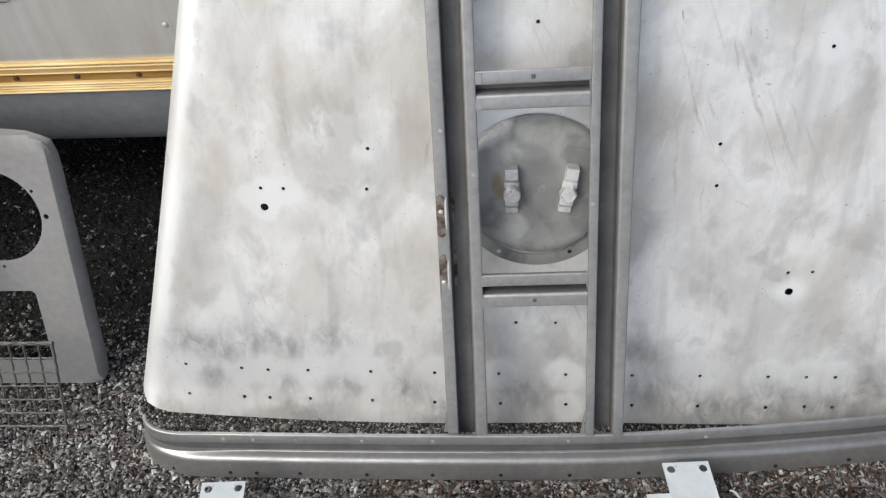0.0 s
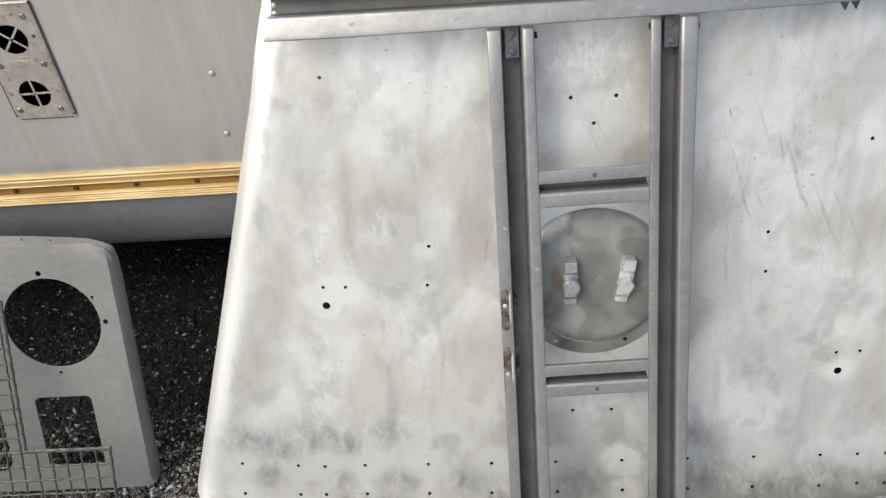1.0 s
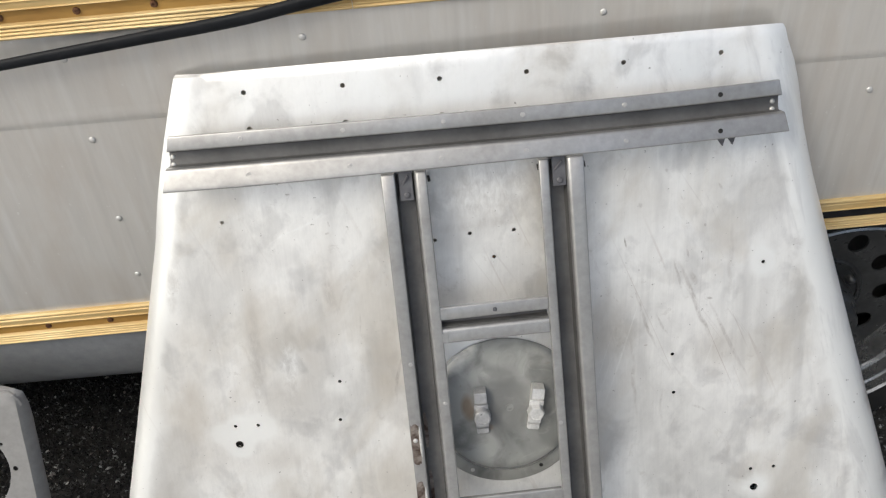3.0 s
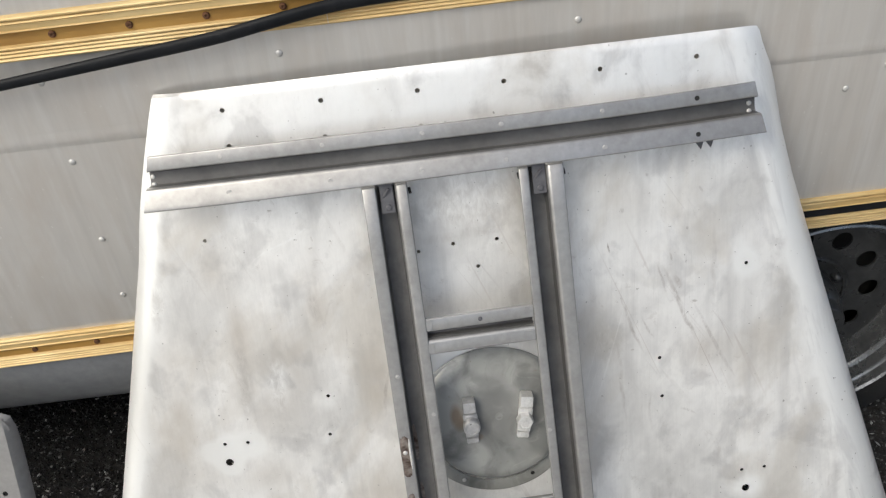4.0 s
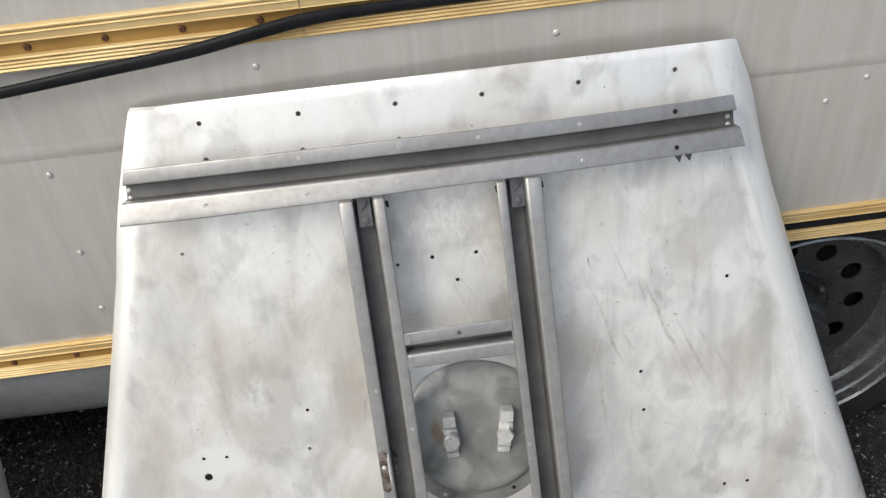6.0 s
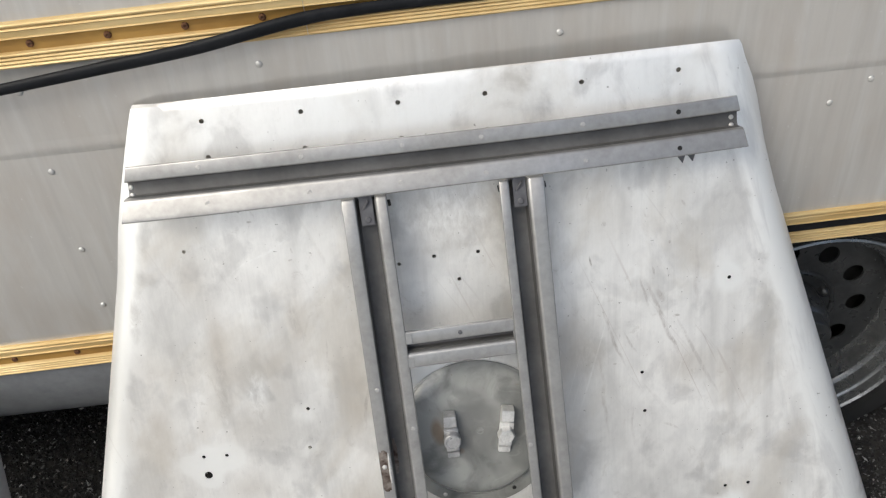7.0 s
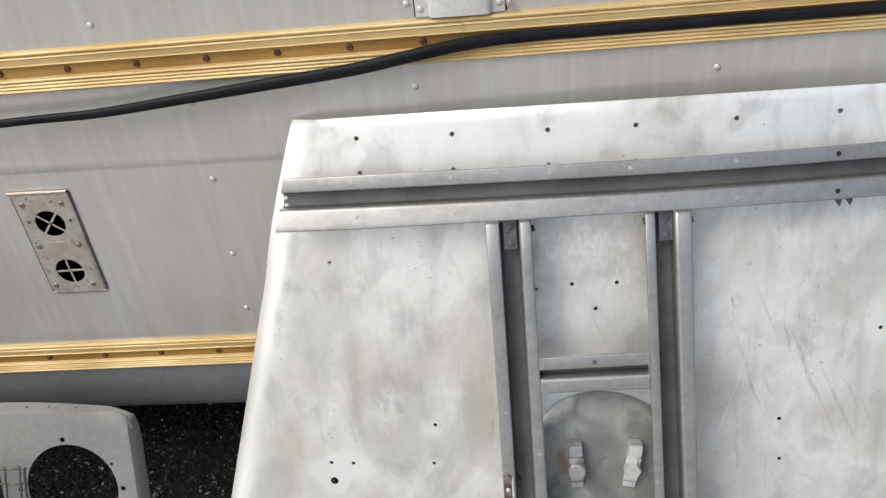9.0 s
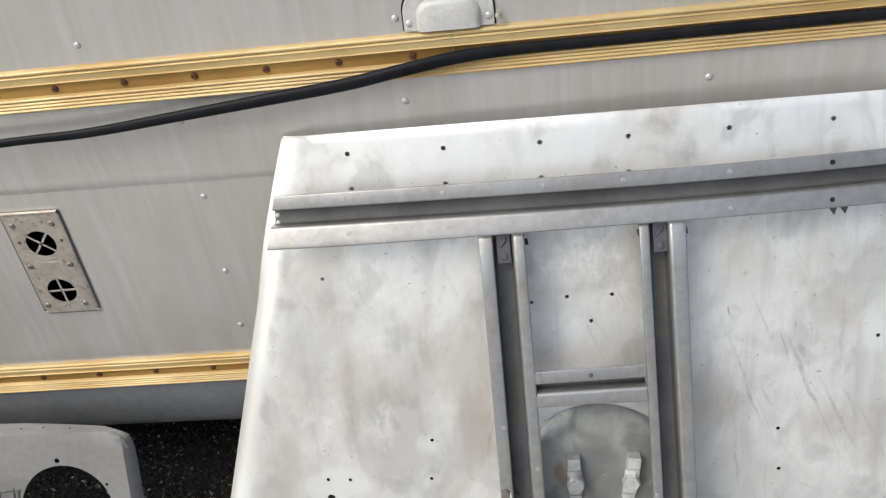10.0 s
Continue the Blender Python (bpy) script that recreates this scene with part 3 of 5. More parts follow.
for end, x in (("front_wall", -3.49), ("rear_wall", 3.49)):
    gable = [(0.032, 0.38), (0.032, BELT_Z), (0.150, 2.374), (2.304, 2.374), (2.304, 0.38)]
    part(end, loft([[(x + d, *p) for p in gable] for d in (-0.009, 0.009)], True), WALL, trailer)


def ribs(z0, z1, n, y=-0.011, d=0.0013):
    out = []
    for i in range(n):
        a = z0 + (z1 - z0) * i / n
        w = (z1 - z0) / n
        out += [(y + d, a + 0.02 * w), (y, a + 0.30 * w), (y - 0.0006, a + 0.5 * w), (y, a + 0.72 * w), (y + d, a + 0.98 * w)]
    return out


def bead(z0, z1, low, high):
    """A rounded bead between two heights."""
    return [(-low - (high - low) * math.sin(math.pi * i / 6) ** 0.6, z0 + (z1 - z0) * i / 6) for i in range(7)]


def belt(x0, x1, zc, name, screws, dy):
    """A gold trim strip: ribbed bands above and below a plain screw groove."""
    h, g = 0.0312, 0.0090
    low = [(0.006, -h), (-0.0085, -h + 0.0004), *ribs(-h + 0.0008, -g - 0.0062, 3), *bead(-g - 0.0060, -g - 0.0002, 0.0085, 0.0122), (-0.0062, -g + 0.0006)]
    top = [(-0.0062, g - 0.0006), *bead(g + 0.0002, g + 0.0022, 0.0095, 0.0116), (-0.0094, g + 0.0026), (-0.0098, g + 0.0096), *ribs(g + 0.0100, g + 0.0142, 1), *bead(g + 0.0146, h - 0.0006, 0.0088, 0.0122), (0.006, h)]
    holder = new(name)
    holder.parent = trailer
    holder.location = (0, dy, zc)
    tagged(holder, "gold anodised ribbed belt trim strip")
    for nm, prof in (("lower_band", low), ("upper_band", top)):
        part(nm, loft([[(x, y, z + SLOPE * x) for y, z in prof] for x in (x0, x1)]), GOLD, holder)
    part("screw_groove", loft([[(x, y, z + SLOPE * x) for y, z in ((-0.0062, -g + 0.0004), (-0.0058, 0), (-0.0062, g - 0.0004))] for x in (x0, x1)]), GOLD_DEEP, holder, "deeper gold groove with rusty screws")
    dots("screw", SCREW_DATA, holder, [(x, -0.0060, SLOPE * x) for x in screws])
    return holder


belt(-3.5, -0.1245, 1.0100, "belt_trim", [-0.179 - 0.1003 * i for i in range(16)], 0.0045)
belt(-0.1235, 3.5, 1.0100, "belt_trim", [], 0.0045)
belt(-3.5, 0.2, 0.4710, "lower_trim", [-0.599 - 0.1042 * i for i in range(14)] + [-0.49, -0.386], 0.0060)
low_right = belt(0.3, 3.5, 0.5518, "lower_trim", [], 0.0060)
part("vinyl_insert", loft([[(x, y, z + SLOPE * x) for y, z in rounded([(-0.003, -0.0086), (-0.0085, -0.007), (-0.0085, 0.007), (-0.003, 0.0086)], 0.002)] for x in (0.3, 3.5)]), RUBBER, low_right, "black vinyl insert strip")
dots("wall_rivet", RIVET_DATA, trailer, [(x, -0.0005, z) for x, z in ((-0.197, 0.943), (0.212, 0.943), (-0.519, 0.939), (-0.94, 0.936), (0.63, 0.948), (1.05, 0.953))])
dots("wall_rivet", RIVET_DATA, trailer, [on_upper(x, z) for x, z in ((-0.629, 1.064), (-0.622, 1.161), (0.211, 1.066), (-0.196, 1.062), (0.63, 1.07))])
dots("wall_rivet", RIVET_DATA, trailer, [(x, 0.0010, z) for x, z in ((-0.521, 0.812), (-0.524, 0.671), (-0.527, 0.558), (0.673, 0.819), (0.618, 0.786), (-0.935, 0.81))])


def thick_box(w, h, at, hole):
    """A thin plate with one round hole, facing -y."""
    loop = [(-w / 2, at[2] - h / 2), (w / 2, at[2] - h / 2), (w / 2, at[2] + h / 2), (-w / 2, at[2] + h / 2)]
    return plate(loop, [circle_pts(*hole, 0.0236, 28)], 0.02, lambda a, v: Vector((a, at[1], v)))


def vent(at):
    """A double round vent plate under a small drip hood."""
    holder = new("vent_cover")
    holder.parent = trailer
    holder.matrix_basis = at
    tagged(holder, "grimy stainless double vent plate with two round grilles")
    w, h = 0.0435, 0.096
    out = [(-w, -h + 0.006), (-w + 0.006, -h), (w - 0.006, -h), (w, -h + 0.006), (w, h), (-w, h)]
    c1, c2 = (0.0, 0.042), (-0.001, -0.052)
    pl = plate(out, [circle_pts(*c1, 0.0240, 28), circle_pts(*c2, 0.0240, 28)], 0.02, lambda a, v: Vector((a, -0.006, v)))
    thick(part("plate", pl, STEEL, holder), 0.002)
    side = loft([[(x * s, y, z) for x, z in out] + [(out[0][0] * s, y, out[0][1])] for s, y in ((1.0, -0.0058), (1.06, -0.004), (1.08, 0.006))])
    part("side_wall", side, STEEL, holder, "pressed side wall of the plate", True)
    part("lower_plate", thick_box(0.082, 0.0905, (0, -0.0072, -0.0500), c2), STEEL, holder, "brighter lower vent plate")
    seal = [(x * 1.12, z * 1.045) for x, z in out]
    ring = plate(seal, [circle_pts(*c1, 0.030, 24), circle_pts(*c2, 0.030, 24)], 0.03, lambda a, v: Vector((a, -0.0016, v)))
    thick(part("sealant", ring, BRACKET, holder, "dark grimy sealant line round the plate"), 0.0012)
    # Flat black in place of the shade behind the vent openings.
    part("backing", box((0.080, 0.001, 0.185), (0, 0.0035, 0)), BLACK, holder, "black plate for the dark behind the grilles")
    for c, turn in ((c1, 40), (c2, 88)):
        for k in (0, 90):
            part("grille_bar", box((0.049, 0.002, 0.0036), (c[0], -0.0055, c[1]), 0.0006, pose(0, 0, 0, 0, turn + k, 0)), STEEL, holder)
    part("drip_hood", loft([[(x, *p) for p in rounded([(-0.001, 0.1012), (-0.0105, 0.1008), (-0.0108, 0.0988), (-0.0075, 0.0980), (-0.0068, 0.0945)], 0.0008)] for x in (-w - 0.007, w + 0.003)]), STEEL, holder, "small bent drip hood")
    part("rim", box((2 * w + 0.006, 0.006, 0.003), (0, -0.0035, -h), 0.001), STEEL, holder)
    part("label_bar", box((0.014, 0.001, 0.004), (0.006, -0.0068, 0.012), 0.0003), STEEL, holder, "worn embossed bar")
    part("label_bar", box((0.040, 0.001, 0.006), (0.004, -0.0068, 0.004), 0.0003), STEEL, holder, "worn embossed bar")
    for x, z in ((-0.033, 0.078), (0.031, 0.078), (-0.035, -0.001), (0.032, -0.001), (-0.036, -0.081), (0.029, -0.081)):
        ob = part("screw", PAN_DATA, None, holder)
        ob.location = (x, -0.0062 if z > 0.01 else -0.0072, z)
    dots("rivet_hole", PIT_DATA, holder, [(-0.034, -0.0061, 0.046), (0.035, -0.0061, 0.046)])
    dots("hub_screw", PIT_DATA, holder, [(c1[0], -0.0068, c1[1])])


vent(pose(-0.801, 0.0, 0.7070) @ Matrix.Diagonal((1, 0.5, 1, 1)))


def scoop():
    holder = new("vent_scoop")
    holder.parent = trailer
    holder.location, holder.rotation_euler = (-0.126, 0.0020, 1.0420), (radians(-LEAN), 0, 0)
    tagged(holder, "off-white pressed metal scoop with black sealant round it")

    def arch(w, h, r, n=8):
        pts = [(-w, 0.0), (-w, h - r)]
        pts += [(-w + r - r * math.cos(math.pi / 2 * i / n), h - r + r * math.sin(math.pi / 2 * i / n)) for i in range(1, n + 1)]
        pts += [(w - r + r * math.sin(math.pi / 2 * i / n), h - r + r * math.cos(math.pi / 2 * i / n)) for i in range(0, n + 1)]
        return pts + [(w, 0.0)]

    def stack(levels):
        return loft([[(x, -d, z) for x, z in arch(w, h, r)] for w, h, r, d in levels], True)

    part("sealant", stack([(0.0612, 0.0585, 0.034, 0.0), (0.0605, 0.0578, 0.034, 0.0022)]), RUBBER, holder, "black sealant bead")
    part("flange", stack([(0.059, 0.056, 0.033, 0.001), (0.059, 0.056, 0.033, 0.0034), (0.058, 0.055, 0.033, 0.0042)]), COVER, holder)
    part("dome", stack([(0.0415, 0.040, 0.021, 0.003), (0.0405, 0.0390, 0.0205, 0.0085), (0.0385, 0.0370, 0.0195, 0.0118), (0.0345, 0.0330, 0.017, 0.0136), (0.02, 0.02, 0.012, 0.0140)]), COVER, holder, "", True)
    for x, z in ((-0.052, 0.010), (0.0, 0.048), (0.052, 0.012)):
        ob = part("rivet", RIVET_DATA, None, holder)
        ob.location = (x, -0.004, z)
    bolt = part("bolt", lathe([(0.004, 0), (0.004, 0.012), (0.0025, 0.014), (0, 0.014)], 8, FACE), STEEL, holder)
    bolt.location = (0.064, 0, 0.012)


scoop()


def wheel():
    holder = new("wheel")
    holder.parent = trailer
    holder.matrix_basis = pose(0.688, 0.028, 0.268, 90)
    tagged(holder, "dull silver steel trailer wheel, its shade darkened into the paint")
    part("tyre", lathe([(0.226, -0.015), (0.238, 0.006), (0.244, 0.012), (0.247, 0.010), (0.258, 0.018), (0.276, 0.019), (0.293, 0.006), (0.300, -0.02), (0.300, -0.16), (0.280, -0.19), (0.226, -0.19)], 72), TYRE, holder, "black rubber tyre", True)
    part("rim", lathe([(0.237, 0.000), (0.236, 0.007), (0.232, 0.009), (0.228, 0.005), (0.226, -0.012), (0.221, -0.016), (0.218, -0.012), (0.215, -0.013), (0.212, -0.034), (0.206, -0.038), (0.203, -0.034), (0.200, -0.037), (0.198, -0.070), (0.194, -0.090)], 96), RIM_EDGE, holder, "stepped steel rim", True)
    n = 11
    ring = [((0.139 * math.cos(2 * math.pi * (i - 0.03) / n)), 0.139 * math.sin(2 * math.pi * (i - 0.03) / n)) for i in range(n)]
    disc = plate(circle_pts(0, 0, 0.195, 72), [circle_pts(x, y, 0.0200, 18) for x, y in ring] + [circle_pts(0, 0, 0.05, 24)], 0.016,
                 lambda a, v: Vector((a, v, -0.090 + 0.005 * math.exp(-((math.hypot(a, v) - 0.135) / 0.06) ** 2) - 0.02 * max(0.0, (0.085 - math.hypot(a, v)) / 0.085))))
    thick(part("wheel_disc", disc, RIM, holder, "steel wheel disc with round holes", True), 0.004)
    part("inner_drum", lathe([(0.19, -0.14), (0, -0.14)], 32), UNDER, holder)
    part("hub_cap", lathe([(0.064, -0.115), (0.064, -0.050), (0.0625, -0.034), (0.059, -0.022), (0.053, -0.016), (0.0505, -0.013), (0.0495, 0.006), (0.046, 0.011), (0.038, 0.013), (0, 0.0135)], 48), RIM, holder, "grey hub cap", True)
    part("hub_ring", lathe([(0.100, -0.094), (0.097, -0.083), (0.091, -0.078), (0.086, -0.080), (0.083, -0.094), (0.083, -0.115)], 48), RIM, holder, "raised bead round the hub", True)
    nut = shared("lug_nut", lathe([(0.010, -0.105), (0.010, -0.080), (0.006, -0.072), (0, -0.072)], 6), RIM)
    dot = shared("rim_bolt", lathe([(0.0042, -0.088), (0.0038, -0.084), (0, -0.083)], 8), RIM_EDGE)
    for i in range(6):
        ob = part("lug_nut", nut, None, holder)
        ob.location = (0.0765 * math.cos(2 * math.pi * i / 6 + 0.5), 0.0765 * math.sin(2 * math.pi * i / 6 + 0.5), 0)
    for i in range(22):
        ob = part("rim_bolt", dot, None, holder)
        ob.location = (0.184 * math.cos(2 * math.pi * i / 22), 0.184 * math.sin(2 * math.pi * i / 22), 0)


wheel()

cord = [(-2.2, -0.06, 0.80), (-1.6, -0.05, 0.872), (-1.1, -0.035, 0.922), (-0.78, -0.022, 0.937), (-0.653, -0.021, 0.942), (-0.525, -0.020, 0.955), (-0.399, -0.020, 0.969), (-0.278, -0.019, 0.982), (-0.199, -0.018, 0.995), (-0.121, -0.013, 1.0055), (-0.047, -0.0085, 1.0082), (0.03, -0.0065, 1.0088), (0.31, -0.0055, 1.0118), (1.0, -0.0055, 1.0190), (3.4, -0.0055, 1.0420)]
strip = part("rubber_strip", tube(curve_through(cord, 6), 0.0092, 12, 0.70, lambda p: 0.0066 + 0.0026 * min(max((p.x + 0.75) / 0.4, 0.0), 1.0) - 0.0016 * min(max((p.x + 0.12) / 0.12, 0.0), 1.0)), RUBBER, None, "", True)
strip.matrix_world = SET_BACK
tagged(strip, "black vinyl insert strip hanging loose from the gold belt trim", "trim strip")


# ---- bare aluminium end sheet leaning on the trailer ----
panel = thing("body_panel", pose(0, -0.3454, 0, 69.49, 0, -1.48), "bare sanded aluminium body panel leaning on the trailer", "body panel")


def roll_r(v):
    """The right-hand roll opens out towards the foot."""
    return 0.046 + 0.058 * max(0.0, 0.75 - v) + 0.03 * max(0.0, (v - 0.8) / 0.16) ** 2


def panel_shape(a, v):
    """Flat in the middle, rolled back at both sides, sweeping forward at the foot."""
    left, right = -0.631 + 0.275 * v, 0.6725 - 0.2614 * v
    u, n = a, 0.0
    top = min(max((v - 0.70) / 0.26, 0.0), 1.0) ** 2
    for edge, sgn, r in ((left, -1, 0.034 + 0.2 * top), (right, 1, roll_r(v))):
        s = (a - edge) * sgn
        if s > 0:
            u, n = edge + sgn * r * math.sin(min(s / r, 1.5)), -r * (1 - math.cos(min(s / r, 1.5))) - max(0.0, s - 1.5 * r)
    foot = max(0.0, 0.06 - v)
    n += 1.8 * foot * foot
    n += -0.005 * math.sin(math.pi * min(max(v / 0.95, 0), 1)) + 0.0012 * math.sin(9 * u + 2) * math.sin(7 * v)
    over = v - (0.9560 + 0.0154 * (min(max(a, -0.36), 0.42) + 0.36))
    if over > 0:  # the top edge turns back towards the trailer
        q = min(over / 0.006, 1.45)
        v, n = v - over + 0.006 * math.sin(q), n - 0.006 * (1 - math.cos(q)) - max(0.0, over - 0.0087)
    return Vector((u, v, n))


rim_l = lambda v: -0.631 + 0.275 * v - 0.046 - 0.028 * min(max(4.0 * v, 0.0), 1.0) * min(max((0.68 - v) / 0.1, 0.0), 1.0) + 0.021 * max(0.0, (v - 0.55) / 0.41)
rim_r = lambda v: 0.6725 - 0.2614 * v + 1.4 * roll_r(v) - 0.070 * max(0.0, (v - 0.8) / 0.16) ** 2
outline = [(rim_l(0.963), 0.968)]
outline += [(rim_l(v), v) for v in [0.96 - 0.03 * i for i in range(1, 31)]]
outline += [(-0.668, 0.022), (-0.660, 0.005), (-0.647, -0.010), (-0.630, -0.019), (-0.606, -0.0255)]
outline += [(-0.58 + 0.03 * i, -0.0270 - 0.0090 * math.sin(math.pi * min(i, 24) / 24) + (0.00004 * max(0, i - 26) ** 2)) for i in range(40)]
outline += [(0.64, -0.021), (0.70, -0.017), (0.76, -0.006), (0.776, 0.015)]
outline += [(rim_r(v), v) for v in [0.05 + 0.03 * i for i in range(31)]]
outline += [(0.459, 0.966), (0.455, 0.973), (0.446, 0.9745)]
outline += [(0.42 - 0.03 * i, 0.9745 - 0.012 * (i / 27)) for i in range(27)]
H_LOW = [(-0.566, 0.010), (-0.466, 0.006), (-0.42, 0.005), (-0.347, 0.005), (-0.236, 0.004), (-0.126, 0.003), (-0.011, 0.003), (0.102, 0.004), (0.215, 0.005), (0.326, 0.006), (0.440, 0.006), (0.504, 0.009), (0.550, 0.009)]
H_ROW = [(-0.564, 0.071), (-0.465, 0.064), (-0.418, 0.061), (-0.347, 0.062), (-0.236, 0.062), (-0.125, 0.062), (-0.014, 0.063), (0.1, 0.063), (0.212, 0.064), (0.325, 0.065), (0.437, 0.066), (0.499, 0.067), (0.546, 0.068)]
H_TOP = [(-0.298, 0.932), (-0.160, 0.932), (-0.025, 0.932), (0.096, 0.933), (0.231, 0.936), (0.366, 0.940), (-0.297, 0.881), (-0.161, 0.881), (-0.025, 0.882), (0.096, 0.883)]
H_MID = [(-0.386, 0.41), (-0.35, 0.409), (-0.213, 0.476), (-0.219, 0.409), (0.307, 0.483), (0.31, 0.416), (0.438, 0.267), (0.475, 0.269), (0.014, 0.168), (0.079, 0.168), (-0.356, 0.747), (-0.048, 0.696), (0.004, 0.703), (0.069, 0.704), (0.038, 0.664), (0.441, 0.626)]
H_BIG = [(-0.384, 0.377), (0.4445, 0.2325)]
holes = [circle_pts(*p, 0.0033, 9) for p in H_LOW + H_ROW] + [circle_pts(*p, 0.0036, 10) for p in H_TOP] + [circle_pts(*p, 0.0030, 9) for p in H_MID] + [circle_pts(*p, 0.0064, 14) for p in H_BIG]
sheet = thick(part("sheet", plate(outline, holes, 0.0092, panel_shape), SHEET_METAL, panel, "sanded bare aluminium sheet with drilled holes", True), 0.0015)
wear_light = sheet.data.attributes.new("wear_light", "FLOAT", "POINT")
# The spot at (-0.035, 0.515) paints sunlight above the cover; others are worn metal.
pale_spots = [(p, 0.027, 0.75) for p in H_LOW] + [(p, 0.034, 1.0) for p in H_ROW] + [((-0.377, 0.398), 0.023, 1.7), ((-0.383, 0.374), 0.018, 1.6), ((-0.215, 0.47), 0.026, 0.4), ((-0.219, 0.409), 0.024, 0.4), ((0.441, 0.626), 0.022, 0.8), ((0.444, 0.24), 0.03, 0.5), ((-0.035, 0.515), 0.055, 2.2), ((-0.406, 0.396), 0.016, 1.6), ((-0.345, 0.405), 0.020, 1.5)]
grime = sheet.data.attributes.new("grime", "FLOAT", "POINT")
smear = [(-0.55, 0.120, 0.040), (-0.49, 0.100, 0.035), (-0.43, 0.135, 0.045), (-0.37, 0.105, 0.03), (-0.30, 0.13, 0.03), (-0.515, 0.045, 0.025), (-0.385, 0.035, 0.02), (-0.29, 0.030, 0.028), (-0.17, 0.030, 0.034), (-0.36, -0.025, 0.05), (-0.10, -0.02, 0.05), (0.04, 0.030, 0.05), (0.25, 0.035, 0.05), (0.34, -0.01, 0.06), (0.44, 0.02, 0.05), (0.54, -0.01, 0.06), (0.22, 0.11, 0.04), (0.62, 0.05, 0.05)]
grime.data.foreach_set("value", [min(1.0, 0.17 * math.exp(-((q.co.y - 0.128 + 0.10 * max(0.0, q.co.x)) / 0.034) ** 2) + 0.20 * math.exp(-((q.co.y - 0.008) / 0.045) ** 2) + sum(0.66 * math.exp(-((q.co.x - x) ** 2 + 1.8 * (q.co.y - y) ** 2) / r ** 2) for x, y, r in smear)) for q in sheet.data.vertices])
scuff = sheet.data.attributes.new("scuff", "FLOAT", "POINT")
rubs = [(0.30, 0.57, 0.10), (0.24, 0.50, 0.07), (0.38, 0.50, 0.06), (0.05, 0.66, 0.05), (0.33, 0.73, 0.04), (0.08, 0.21, 0.05), (-0.16, 0.33, 0.04)]
scuff.data.foreach_set("value", [min(1.0, sum(math.exp(-((q.co.x - x) ** 2 + (q.co.y - y) ** 2) / r ** 2) for x, y, r in rubs)) for q in sheet.data.vertices])
brown = sheet.data.attributes.new("brown", "FLOAT", "POINT")
tans = [(-0.455, 0.45, 0.05, 0.07, 0.45), (-0.30, 0.45, 0.045, 0.05, 0.40), (-0.45, 0.35, 0.05, 0.04, 0.35), (-0.32, 0.345, 0.05, 0.03, 0.35), (-0.333, 0.586, 0.014, 0.060, 0.60), (-0.356, 0.705, 0.020, 0.035, 0.55), (-0.21, 0.64, 0.016, 0.055, 0.45), (-0.135, 0.50, 0.030, 0.070, 0.60), (-0.255, 0.54, 0.030, 0.05, 0.35), (0.205, 0.54, 0.030, 0.055, 0.40), (0.372, 0.489, 0.035, 0.03, 0.5), (0.476, 0.50, 0.03, 0.035, 0.4), (-0.433, 0.55, 0.05, 0.05, 0.35), (-0.14, 0.28, 0.035, 0.06, 0.4), (0.25, 0.75, 0.05, 0.05, 0.3), (-0.51, 0.26, 0.04, 0.06, 0.35)]
brown.data.foreach_set("value", [min(1.0, sum(k * math.exp(-((q.co.x - x) / rx) ** 2 - ((q.co.y - y) / ry) ** 2) for x, y, rx, ry, k in tans)) for q in sheet.data.vertices])
# Both rolled edges are whitened as painted light; the top strip is paler.
wear_light.data.foreach_set("value", [max(0.30 * min(max((q.co.y - 0.80) / 0.06, 0.0), 1.0), 0.9 * math.exp(-((q.co.x + 0.648 - 0.275 * q.co.y) / 0.024) ** 2), 0.8 * math.exp(-((q.co.x - 0.695 + 0.2614 * q.co.y) / 0.034) ** 2), *(k * math.exp(-((q.co.x - p[0]) ** 2 + (q.co.y - p[1]) ** 2) / r ** 2) for p, r, k in pale_spots)) for q in sheet.data.vertices])

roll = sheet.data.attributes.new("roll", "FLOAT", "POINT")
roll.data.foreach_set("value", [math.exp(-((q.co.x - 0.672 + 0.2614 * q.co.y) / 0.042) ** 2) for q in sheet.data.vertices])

# round clean-out cover riveted to the sheet
hatch = new("hatch_cover")
hatch.parent = panel
hatch.location = (0.0425, 0.405, -0.004)
tagged(hatch, "round grey aluminium hatch cover with two clamps")
ring = part("flange_ring", lathe([(0.1262, 0.000), (0.1262, 0.002), (0.1240, 0.0030), (0.109, 0.0034), (0.106, 0.0030)], 72), HATCH, hatch, "", True)
cover = lathe([(0.1125, 0.002), (0.1110, 0.012), (0.1085, 0.0190), (0.1040, 0.0226), (0.096, 0.0245), (0.085, 0.0250), (0.06, 0.0254), (0.03, 0.0257), (0, 0.026)], 72, pose(0.0, 0.0140, 0.0))
for q in cover.verts:
    q.co.z = 0.0030 + (q.co.z - 0.0030) * (0.86 - 0.80 * min(max((q.co.y - 0.02) / 0.10, 0.0), 1.0) ** 1.5)
dome = part("dome", cover, HATCH, hatch, "", True)
smut = dome.data.attributes.new("smut", "FLOAT", "POINT")
smut.data.foreach_set("value", [max(0.0, 1.0 - math.hypot(q.co.x / 0.055, (q.co.y - 0.015) / 0.060) ** 2) for q in dome.data.vertices])
